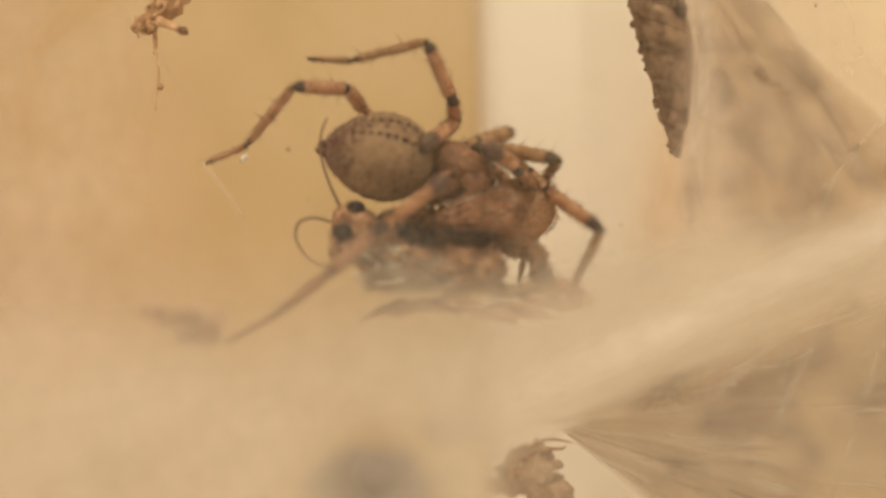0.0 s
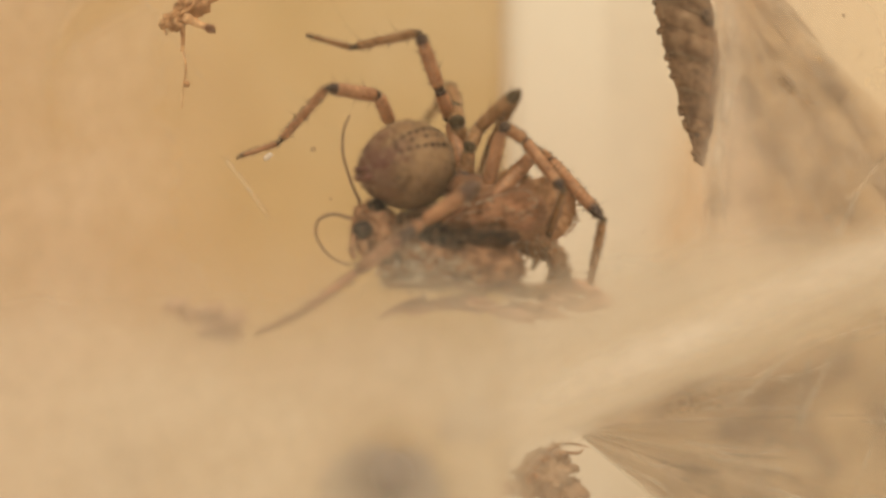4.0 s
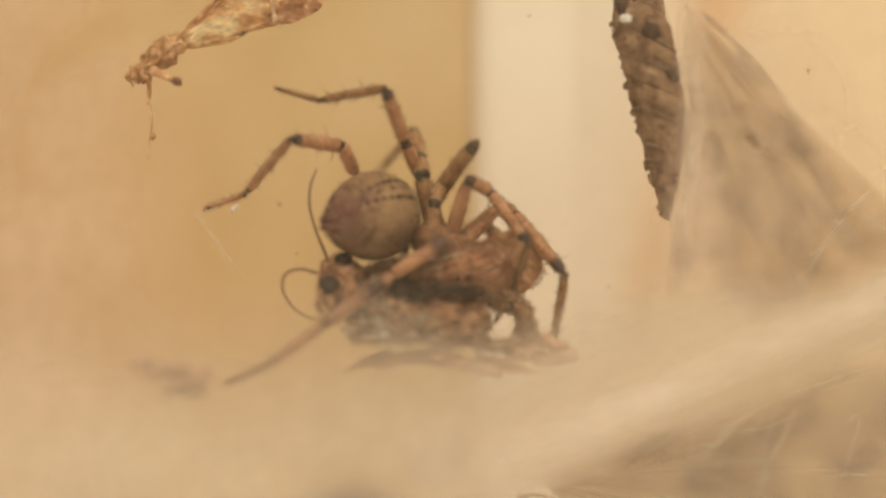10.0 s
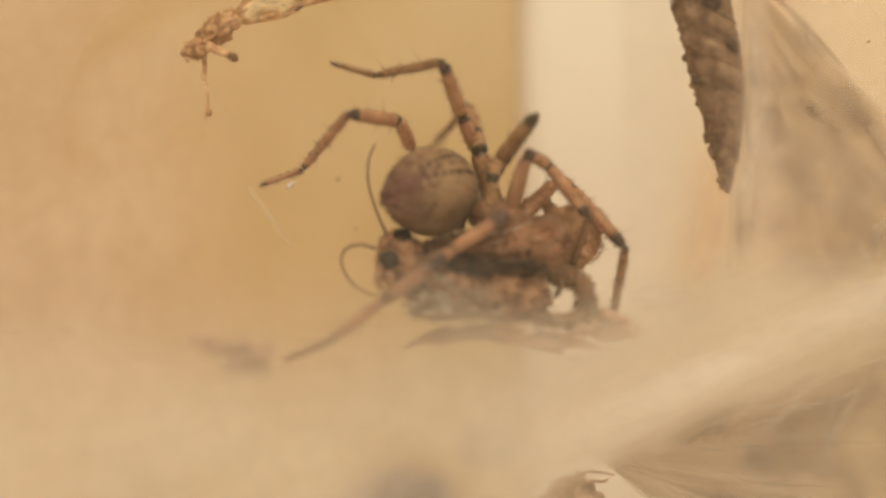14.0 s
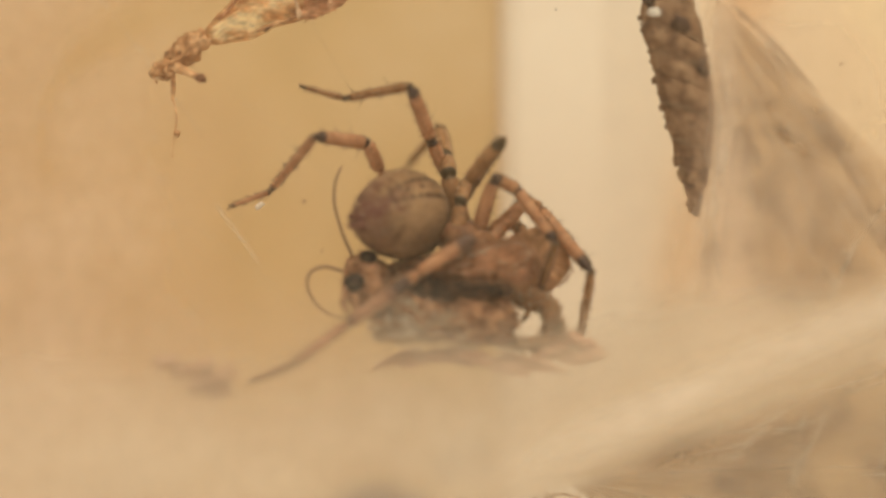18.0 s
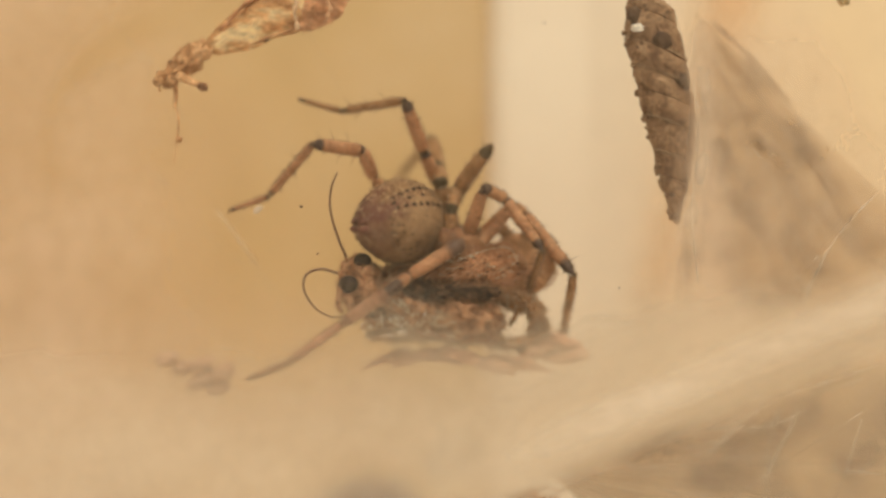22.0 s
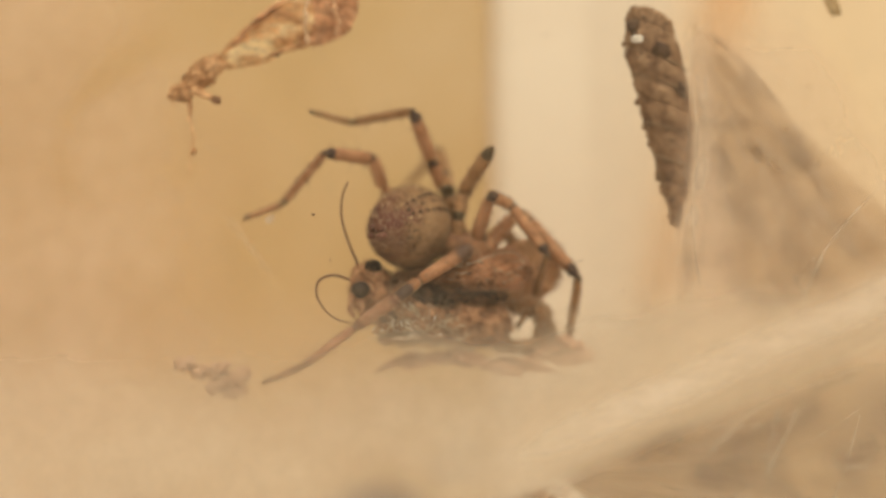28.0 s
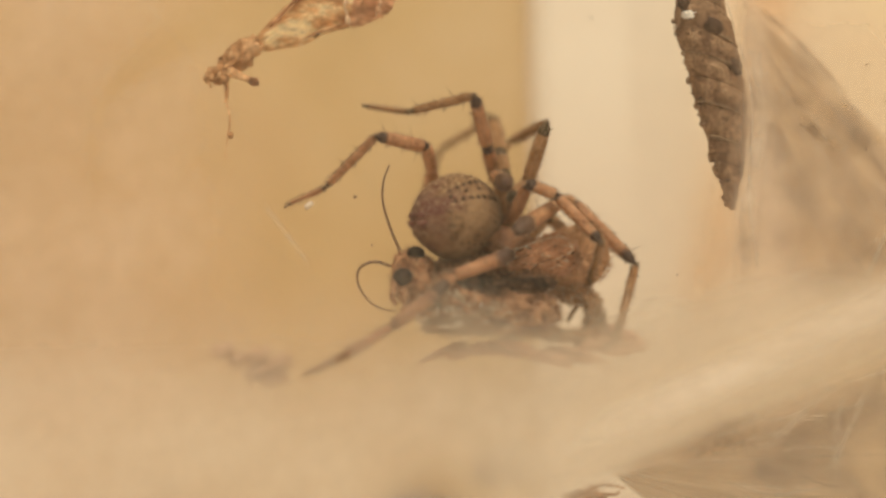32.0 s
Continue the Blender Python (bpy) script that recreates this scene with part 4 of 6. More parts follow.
blade("wing", [(1.70, 0.90, -3.20), (2.90, 0.90, -2.45), (4.40, 1.00, -2.30), (5.20, 1.00, -2.95), (5.45, 1.00, -4.20), (5.05, 1.00, -5.05), (4.20, 0.90, -5.85), (3.30, 0.90, -6.05), (2.20, 0.80, -5.50)],
      0.3, HIND_WING, prey, "olive brown hindwing", 0.2, 0.9, 120, 500)
for a, b in (((-0.70, -1.75, -4.41), (3.10, -1.70, -3.53)), ((-0.55, -1.75, -4.78), (2.80, -1.70, -4.35)), ((-0.41, -1.70, -5.17), (2.22, -1.65, -5.11))):
    bm = bmesh.new()
    A, B = vec(a), vec(b)
    tube(bm, [A.lerp(B, q / 12) + Vector((0, 0.12 * noise.noise(Vector((q * 0.5, A.z, 0))), 0.12 * noise.noise(Vector((q * 0.6, 0, A.z))))) for q in range(13)], 0.022, 5)
    part("wing_vein", bm, MOTH_BROWN, prey)
for k in range(20):
    w = k / 19
    c = vec((-3.6, -0.60, -8.75)).lerp(vec((6.3, -0.20, -8.90)), w) + Vector((rng.uniform(-0.3, 0.3), rng.uniform(-0.6, 0.6), rng.uniform(-0.65, 0.45) + 0.2 * math.sin(w * 9)))
    bm = bmesh.new()
    lump(bm, c, (rng.uniform(0.5, 1.2), rng.uniform(0.3, 0.6), rng.uniform(0.12, 0.34)), (1, 0, rng.uniform(-0.5, 0.5)), 0.8, 1.6, 4, k)
    hairs(bm, skin_points(bm, 110, rng), 0.3, 0.022, (0.3, 0, 0), 1.0)
    part("torn_wing", bm, SCRAP, prey, "torn brown wing scrap under the body")
bm = bmesh.new()
tube(bm, bend([(-0.10, -1.30, -3.86), (1.00, -1.35, -3.40), (2.40, -1.40, -3.08), (2.95, -1.35, -3.35), (3.20, -1.30, -3.85)], 6), [0.012 + 0.05 * abs(noise.noise(Vector((q * 0.45, 7, 2)))) for q in range(25)], 6)
part("wing_edge", bm, MOTH_CREAM, prey, "pale wing edge")
for pts, r in (([(1.52, -0.60, -6.21), (1.36, -0.80, -7.67), (1.95, -0.90, -8.40)], 0.3),):
    bm = bmesh.new()
    line = bend(pts, 6)
    tube(bm, line, [r * (1 - 0.4 * i / len(line)) for i in range(len(line))], 8)
    hairs(bm, skin_points(bm, 260, rng), 0.35, 0.025, (0.2, 0, -0.2), 0.8)
    part("leg", bm, MOTH_BROWN, prey, "furry brown leg")

for c, r, ax in (((4.25, -0.20, -6.75), (0.75, 0.4, 0.38), (0.4, 0, -1)), ((4.45, 0.10, -7.55), (0.5, 0.35, 0.32), (1, 0, 0.3)), ((3.2, -0.20, -8.4), (1.2, 0.4, 0.25), (1, 0, 0.15)), ((1.7, -0.30, -8.0), (0.8, 0.4, 0.3), (1, 0, -0.2)), ((3.2, 0.2, -6.25), (1.0, 0.4, 0.35), (1, 0, -0.25)), ((4.3, 0.0, -8.1), (0.7, 0.4, 0.3), (1, 0, 0.5)), ((1.5, 0.0, -7.2), (0.45, 0.5, 0.6), (1, 0, 0.4)), ((4.0, 0.1, -6.2), (0.8, 0.35, 0.35), (1, 0, -0.8))):
    bm = bmesh.new()
    lump(bm, c, r, ax, 0.5, 1.5, 4, c[0])
    hairs(bm, skin_points(bm, 420, rng), 0.42, 0.018, (0.2, 0, -0.2), 1.0)
    hairs(bm, skin_points(bm, 260, rng), 0.42, 0.02, (0.2, 0, -0.2), 1.0, 1)
    part("fur_lock", bm, [HIND_WING, MOTH_CREAM], prey, "matted pale brown fur")
for k in range(64):
    c = vec((-2.44, -2.00, -7.24)) + Vector((rng.uniform(-1.7, 1.7), rng.uniform(-0.2, 0.3), rng.uniform(-0.7, 0.6)))
    if k > 24:
        c = vec((-4.19, -1.90, -8.06)).lerp(vec((5.18, -1.20, -8.27)), rng.random()) + Vector((0, rng.uniform(-0.3, 0.3), rng.uniform(-0.8, 0.6)))
    bm = bmesh.new()
    pts = [c]
    for q in range(4):
        pts.append(pts[-1] + Vector((rng.uniform(-0.1, 0.45), rng.uniform(-0.1, 0.05), rng.uniform(-0.3, 0.3))))
    tube(bm, bend(pts, 4), [0.03 * rng.uniform(0.4, 1.0) for _ in range(17)], 5)
    part("loose_hair", bm, MOTH_CREAM, prey, "pale loose hair")

# ---- the spider ----
spider = thing("spider", (0.03, 0.50, -3.14), "brown spider with banded legs feeding on a moth", "spider")
BODY = vec((0.03, 0.50, -3.14))
rng = random.Random(21)


def limb_mesh(length, r0, r1, dark0, dark1, bulge, spines, m, root=0.0):
    """A leg joint along x: rounded ends, dusky bands, down and stiff spines."""
    bm = bmesh.new()
    n = 22
    pts, rad = [], []
    for i in range(n + 1):
        w = i / n
        x = -0.35 * r0 - root + (length + root + 0.35 * (r0 + r1)) * w
        e = min(w, 1 - w) * n
        end = (0.35, 0.72, 0.9)[int(e)] if e < 2.5 else 1.0
        pts.append(Vector((x, 0, 0)))
        swell = 1 + 0.18 * smooth01(0.3, -0.3, x) if root else 1.0
        rad.append(swell * (r0 + (r1 - r0) * w) * (1 + bulge * math.sin(math.pi * w)) * end * (1 + 0.05 * noise.noise(Vector((x * 2.5, r0 * 9, length)))))
    tube(bm, pts, rad, 12)
    skin, pale = skin_points(bm, int(110 * length), rng), skin_points(bm, int(30 * length), rng)
    layer = bm.verts.layers.float.new("band")
    for v in bm.verts:
        w = v.co.x / length
        v[layer] = max(1 - smooth01(dark0 * 0.6, dark0 * 1.2 + 0.02, w) if dark0 else 0, smooth01(1 - dark1 * 1.25 - 0.02, 1 - dark1 * 0.7, w) if dark1 else 0) * 0.85 + 0.17
        v[layer] += 0.15 * max(0.0, noise.noise(Vector((v.co.x * 1.7, length * 3.0, r0 * 20))))
        if root:
            v[layer] = max(v[layer], 0.78 * smooth01(0.5, -0.2, v.co.x))
    hairs(bm, skin, 0.26, 0.010, (0.6, 0, 0), 0.5, 1, rng)
    hairs(bm, pale, 0.18, 0.026, (0.9, 0, 0), 0.4, 2, rng)
    for k in range(spines):
        x = length * (0.15 + 0.7 * k / max(1, spines - 1))
        s = 1 if k % 2 else -1
        hairs(bm, [(Vector((x, 0, s * r1 * 0.9)), Vector((0.6, 0.2, s)))], 0.8, 0.028, (0, 0, 0), 0.25, 1, rng)
    return finish(bm, [m, BRISTLE, PALE_GLINT], Vector((0, 0, 0)))


LEGS = {}


def stance(leg, t, *joints):
    """Where a leg's joints are at a time, from the hip to the claw."""
    LEGS.setdefault(leg, {})[t] = joints


stance("a", 0, (-0.97, 1.50, -0.57), (0.28, 2.00, 0.68), (0.12, 1.00, 1.64), (-1.19, 0.00, 4.64), (-5.24, 0.00, 3.71), (-7.54, -0.50, 4.04))
stance("a", 0.5, (-0.97, 1.50, -0.57), (0.28, 2.00, 0.68), (0.12, 1.00, 1.64), (-1.19, 0.00, 4.64), (-5.24, 0.00, 3.71), (-7.54, -0.50, 4.04))
stance("a", 1, (-0.52, 1.50, -0.48), (0.90, 2.00, 0.45), (0.88, 1.00, 1.35), (0.01, 0.00, 4.56), (-3.98, 0.00, 4.15), (-6.38, -0.50, 4.71))
stance("a", 1.5, (-1.60, 1.50, -0.26), (-0.44, 2.00, 0.80), (-0.45, 1.00, 1.68), (-1.43, 0.00, 4.90), (-5.39, 0.00, 4.25), (-7.82, -0.50, 4.63))
stance("a", 2, (-1.15, 1.50, -0.68), (-0.12, 2.00, 0.63), (-0.21, 1.00, 1.53), (-1.46, 0.00, 4.68), (-5.35, 0.00, 3.84), (-7.77, -0.50, 4.22))
stance("a", 2.5, (-1.91, 1.50, -0.06), (-1.52, 2.00, 1.26), (-1.69, 1.00, 2.27), (-2.74, 0.00, 5.36), (-6.71, 0.00, 4.72), (-9.13, -0.50, 5.18))
stance("a", 4.5, (-0.28, 1.50, -2.73), (-1.27, 2.00, 0.83), (-1.98, 1.00, 2.44), (-3.06, 0.00, 5.22), (-6.66, 0.00, 4.80), (-8.99, -0.50, 5.36))
stance("a", 17.5, (-0.28, 1.50, -2.73), (-1.27, 2.00, 0.83), (-1.98, 1.00, 2.44), (-3.06, 0.00, 5.22), (-6.66, 0.00, 4.80), (-8.99, -0.50, 5.36))
stance("a", 19, (-0.28, 1.50, -2.73), (-1.17, 2.00, 0.49), (-1.89, 1.00, 2.10), (-2.97, 0.00, 4.89), (-6.57, 0.00, 4.47), (-8.90, -0.50, 5.03))
stance("a", 29.2, (-0.28, 1.50, -2.73), (-1.17, 2.00, 0.49), (-1.89, 1.00, 2.10), (-2.97, 0.00, 4.89), (-6.57, 0.00, 4.47), (-8.90, -0.50, 5.03))
stance("a", 30, (-0.63, 1.50, -0.22), (-1.00, 2.00, 1.29), (-1.67, 1.00, 2.89), (-2.84, 0.00, 4.96), (-6.34, 0.00, 4.46), (-8.67, -0.50, 4.86))
stance("a", 30.5, (-0.28, 1.50, -1.87), (-0.99, 2.00, 0.88), (-1.57, 1.00, 2.56), (-2.80, 0.00, 5.16), (-6.47, 0.00, 4.54), (-8.92, -0.50, 4.99))
stance("a", 31, (-0.79, 1.50, 0.14), (-1.17, 2.00, 0.86), (-1.43, 1.00, 1.93), (-2.31, 0.00, 4.77), (-6.05, 0.00, 4.04), (-8.40, -0.50, 4.49))
stance("a", 32, (-0.58, 1.50, -0.15), (-0.87, 2.00, 0.54), (-1.30, 1.00, 1.86), (-2.05, 0.00, 4.45), (-5.65, 0.00, 3.93), (-8.16, -0.50, 4.31))
stance("b", 0, (-3.05, 3.00, -1.19), (-4.72, 1.20, 1.36), (-5.41, 0.40, 2.33), (-8.20, -0.30, 2.41), (-11.05, -0.50, -0.52), (-12.96, -0.60, -1.41))
stance("b", 0.5, (-3.05, 3.00, -1.19), (-4.72, 1.20, 1.36), (-5.41, 0.40, 2.33), (-8.20, -0.30, 2.41), (-11.05, -0.50, -0.52), (-12.96, -0.60, -1.41))
stance("b", 1, (-2.59, 3.00, -0.59), (-3.55, 1.20, 1.42), (-3.76, 0.40, 2.40), (-6.71, -0.30, 2.76), (-10.17, -0.50, -0.03), (-12.26, -0.60, -0.76))
stance("b", 1.5, (-3.67, 3.00, -1.51), (-4.41, 1.20, 1.12), (-4.69, 0.40, 2.02), (-7.41, -0.30, 2.64), (-10.32, -0.50, 0.11), (-12.28, -0.60, -0.93))
stance("b", 2, (-3.21, 3.00, -2.10), (-4.12, 1.20, 0.31), (-4.63, 0.40, 1.48), (-7.55, -0.30, 1.83), (-10.74, -0.50, -0.86), (-12.75, -0.60, -1.67))
stance("b", 2.5, (-3.35, 3.00, -1.71), (-4.18, 1.20, 0.30), (-4.64, 0.40, 1.58), (-7.32, -0.30, 1.88), (-10.59, -0.50, -0.59), (-12.65, -0.60, -1.33))
stance("b", 4.5, (-2.64, 3.00, -2.48), (-4.77, 1.20, 0.89), (-5.34, 0.40, 2.23), (-7.97, -0.30, 2.51), (-10.68, -0.50, -0.33), (-12.75, -0.60, -1.13))
stance("b", 17.5, (-2.64, 3.00, -2.48), (-4.77, 1.20, 0.89), (-5.34, 0.40, 2.23), (-7.97, -0.30, 2.51), (-10.68, -0.50, -0.33), (-12.75, -0.60, -1.13))
stance("b", 19, (-2.64, 3.00, -2.48), (-4.77, 1.20, 0.79), (-5.34, 0.40, 2.14), (-7.97, -0.30, 2.42), (-10.68, -0.50, -0.42), (-12.75, -0.60, -1.22))
stance("b", 29.2, (-2.64, 3.00, -2.48), (-4.77, 1.20, 0.79), (-5.25, 0.40, 2.32), (-7.88, -0.30, 2.60), (-10.59, -0.50, -0.24), (-12.66, -0.60, -1.04))
stance("b", 30, (-4.08, 3.00, -0.88), (-4.57, 1.20, 0.96), (-4.81, 0.40, 2.17), (-7.56, -0.30, 2.62), (-10.56, -0.50, -0.09), (-12.48, -0.60, -0.85))
stance("b", 30.5, (-3.46, 3.00, -1.75), (-4.93, 1.20, 0.90), (-5.34, 0.40, 1.99), (-8.26, -0.30, 2.23), (-11.19, -0.50, -0.69), (-13.09, -0.60, -1.53))
stance("b", 31, (-4.11, 3.00, 0.07), (-4.44, 1.20, 1.20), (-4.67, 0.40, 1.93), (-7.33, -0.30, 2.33), (-10.64, -0.50, -0.36), (-12.54, -0.60, -1.12))
stance("b", 32, (-4.56, 3.00, -0.93), (-4.37, 1.20, 0.81), (-4.66, 0.40, 1.91), (-7.33, -0.30, 2.38), (-10.35, -0.50, -0.24), (-12.49, -0.60, -1.15))
stance("c", 0, (-0.22, 2.00, -1.69), (0.66, 1.20, -1.00), (1.30, 1.20, -0.63), (3.55, 2.50, 0.34), (2.30, 6.00, 0.02), (1.24, 7.00, -0.70))
stance("c", 0.5, (-0.22, 2.00, -1.69), (0.66, 1.20, -1.00), (1.30, 1.20, -0.63), (3.55, 2.50, 0.34), (2.30, 6.00, 0.02), (1.24, 7.00, -0.70))
stance("c", 1, (0.50, 2.00, -1.47), (1.24, 1.20, -1.54), (2.13, 1.20, -0.79), (4.34, 2.50, 2.35), (1.19, 6.00, 2.63), (-0.77, 7.00, 2.31))
stance("c", 1.5, (-1.10, 2.00, -1.62), (0.16, 1.20, -0.69), (0.67, 1.20, -0.32), (2.40, 2.50, 1.08), (0.31, 6.00, -0.21), (-0.76, 7.00, -1.20))
stance("c", 2, (-1.14, 2.00, -1.15), (0.37, 1.20, 0.04), (0.67, 1.20, 0.42), (1.56, 2.50, 1.06), (0.23, 6.00, -0.58), (-0.57, 7.00, -1.32))
stance("c", 2.5, (-1.28, 2.00, -0.27), (-0.72, 1.20, 0.78), (-0.64, 1.20, 1.16), (-0.49, 2.50, 2.35), (-0.99, 6.00, 1.22), (-1.26, 7.00, 0.51))
stance("c", 4.5, (-0.28, 2.00, -2.60), (-1.04, 1.20, 0.64), (-1.25, 1.20, 1.56), (-1.65, 2.50, 3.49), (-3.47, 6.00, 1.61), (-4.52, 7.00, -0.03))
stance("c", 17.5, (-0.28, 2.00, -2.60), (-1.04, 1.20, 0.64), (-1.25, 1.20, 1.56), (-1.65, 2.50, 3.49), (-3.47, 6.00, 1.61), (-4.52, 7.00, -0.03))
stance("c", 19, (-0.28, 2.00, -2.60), (-0.98, 1.20, 0.40), (-1.19, 1.20, 1.31), (-1.59, 2.50, 3.24), (-3.41, 6.00, 1.34), (-4.45, 7.00, -0.30))
stance("c", 29.2, (-0.28, 2.00, -2.60), (-0.98, 1.20, 0.40), (-1.19, 1.20, 1.22), (-1.59, 2.50, 3.15), (-3.41, 6.00, 1.25), (-4.45, 7.00, -0.40))
stance("c", 30, (-0.61, 2.00, -0.18), (-1.02, 1.20, 1.20), (-1.28, 1.20, 1.99), (-1.91, 2.50, 3.50), (-3.83, 6.00, 2.03), (-4.99, 7.00, 0.58))
stance("c", 30.5, (-0.26, 2.00, -1.31), (-0.93, 1.20, 0.79), (-1.16, 1.20, 1.66), (-1.73, 2.50, 3.56), (-3.18, 6.00, 2.52), (-4.34, 7.00, 1.36))
stance("c", 31, (-0.25, 2.00, -0.34), (-0.47, 1.20, 0.63), (-0.59, 1.20, 1.68), (-1.12, 2.50, 4.27), (-4.17, 6.00, 2.85), (-4.78, 7.00, 1.35))
stance("c", 32, (-0.25, 2.00, -0.58), (-0.43, 1.20, 0.45), (-0.57, 1.20, 1.56), (-0.86, 2.50, 4.15), (-3.88, 6.00, 2.72), (-4.76, 7.00, 0.45))
stance("d", 0, (0.51, 0.50, -1.43), (1.25, 0.00, -0.98), (2.61, 0.00, -1.00), (5.52, 0.30, -1.77), (5.14, 5.00, -2.78), (4.06, 5.00, -3.56))
stance("d", 0.5, (0.51, 0.50, -1.43), (1.25, 0.00, -0.98), (2.61, 0.00, -1.00), (5.52, 0.30, -1.77), (5.14, 5.00, -2.78), (4.06, 5.00, -3.56))
stance("d", 1, (1.46, 0.50, -1.60), (2.44, 0.00, -1.39), (3.18, 0.00, -1.35), (6.19, 0.30, -1.70), (5.38, 5.00, -2.90), (4.30, 5.00, -3.69))
stance("d", 1.5, (0.87, 0.50, -1.77), (1.84, 0.00, -1.33), (2.47, 0.00, -1.04), (6.04, 0.30, -0.72), (5.59, 5.00, -1.57), (4.25, 5.00, -2.49))
stance("d", 2, (1.09, 0.50, -1.03), (1.94, 0.00, -0.33), (2.68, 0.00, 0.21), (5.35, 0.30, -0.12), (4.85, 5.00, -1.48), (3.92, 5.00, -2.81))
stance("d", 2.5, (-0.79, 0.50, -1.42), (-0.04, 0.00, -0.36), (0.83, 0.00, 0.88), (3.44, 0.30, 1.02), (3.74, 5.00, -0.26), (3.25, 5.00, -1.59))
stance("d", 4.5, (-0.57, 0.50, -3.14), (-0.48, 0.00, -0.99), (-0.03, 0.00, 0.21), (1.75, 0.30, 2.29), (-0.26, 5.00, -0.74), (-0.94, 5.00, -2.75))
stance("d", 17.5, (-0.57, 0.50, -3.14), (-0.48, 0.00, -0.99), (-0.03, 0.00, 0.21), (1.75, 0.30, 2.29), (-0.26, 5.00, -0.74), (-0.94, 5.00, -2.75))
stance("d", 19, (-0.57, 0.50, -3.14), (-0.42, 0.00, -1.11), (0.03, 0.00, 0.09), (1.81, 0.30, 2.17), (-0.19, 5.00, -0.87), (-0.87, 5.00, -2.88))
stance("d", 29.2, (-0.57, 0.50, -3.14), (-0.42, 0.00, -1.11), (-0.21, 0.00, 0.36), (1.33, 0.30, 2.71), (-0.45, 5.00, -0.58), (-1.13, 5.00, -2.58))
stance("d", 30, (-0.93, 0.50, -1.61), (-0.68, 0.00, -0.62), (-0.21, 0.00, 0.36), (0.86, 0.30, 3.09), (-0.77, 5.00, 1.48), (-1.06, 5.00, 0.09))
stance("d", 30.5, (-0.83, 0.50, -1.41), (-0.71, 0.00, -0.80), (0.07, 0.00, 0.30), (1.32, 0.30, 2.97), (-0.14, 5.00, 1.68), (-0.56, 5.00, 0.85))
stance("d", 31, (-0.70, 0.50, -1.52), (-0.06, 0.00, -0.93), (0.72, 0.00, -0.04), (1.72, 0.30, 3.15), (-0.14, 5.00, 2.78), (-1.12, 5.00, 1.35))
stance("d", 32, (-0.81, 0.50, -1.81), (-0.05, 0.00, -0.93), (0.89, 0.00, -0.07), (1.90, 0.30, 3.07), (0.29, 5.00, 2.87), (-0.90, 5.00, 1.54))
stance("e", 0, (1.02, 1.00, -1.90), (2.17, -1.20, -1.09), (3.39, -0.90, -2.31), (4.87, -0.60, -3.29), (3.93, -0.90, -6.46), (3.41, -0.90, -8.16))
stance("e", 0.5, (1.02, 1.00, -1.90), (2.17, -1.20, -1.09), (3.39, -0.90, -2.31), (4.87, -0.60, -3.29), (3.93, -0.90, -6.46), (3.41, -0.90, -8.16))
stance("e", 1, (1.48, 1.00, -1.81), (2.85, -1.20, -2.10), (4.09, -0.90, -2.58), (5.46, -0.60, -3.44), (4.30, -0.90, -6.14), (3.67, -0.90, -8.09))
stance("e", 1.5, (-0.12, 1.00, -2.97), (1.17, -1.20, -1.43), (2.27, -0.90, -2.15), (4.84, -0.60, -4.23), (4.17, -0.90, -6.31), (3.55, -0.90, -7.52))
stance("e", 2, (1.10, 1.00, -3.50), (1.02, -1.20, -0.80), (2.25, -0.90, -1.51), (4.58, -0.60, -3.94), (4.06, -0.90, -5.78), (3.45, -0.90, -7.48))
stance("e", 2.5, (0.97, 1.00, -4.15), (1.58, -1.20, 0.12), (2.74, -0.90, -0.71), (4.70, -0.60, -3.38), (4.18, -0.90, -5.47), (3.56, -0.90, -7.42))
stance("e", 4.5, (0.18, 1.00, -3.62), (1.30, -1.20, 0.35), (2.48, -0.90, -0.18), (4.52, -0.60, -3.00), (3.82, -0.90, -5.65), (2.78, -0.90, -7.13))
stance("e", 17.5, (0.18, 1.00, -3.62), (1.30, -1.20, 0.35), (2.48, -0.90, -0.18), (4.52, -0.60, -3.00), (3.82, -0.90, -5.65), (2.78, -0.90, -7.13))
stance("e", 19, (0.18, 1.00, -3.62), (1.35, -1.20, 0.12), (2.54, -0.90, -0.41), (4.58, -0.60, -3.24), (3.87, -0.90, -5.88), (2.84, -0.90, -7.36))
stance("e", 29.2, (0.18, 1.00, -3.62), (1.35, -1.20, 0.12), (2.54, -0.90, -0.41), (4.58, -0.60, -3.24), (3.87, -0.90, -5.88), (2.84, -0.90, -7.36))
stance("e", 30, (0.39, 1.00, -2.90), (1.49, -1.20, -0.05), (2.73, -0.90, -0.46), (4.70, -0.60, -3.26), (4.09, -0.90, -5.56), (3.82, -0.90, -7.34))
stance("e", 30.5, (-0.05, 1.00, -3.21), (1.16, -1.20, -0.08), (2.31, -0.90, -0.52), (4.52, -0.60, -3.31), (4.04, -0.90, -5.60), (3.14, -0.90, -7.12))
stance("e", 31, (0.60, 1.00, -2.54), (0.79, -1.20, -0.29), (2.19, -0.90, -0.66), (4.59, -0.60, -3.32), (4.28, -0.90, -4.98), (3.50, -0.90, -6.99))
stance("e", 32, (-0.49, 1.00, -3.03), (0.81, -1.20, -0.29), (2.34, -0.90, -0.89), (4.62, -0.60, -3.50), (4.24, -0.90, -5.64), (2.99, -0.90, -7.75))
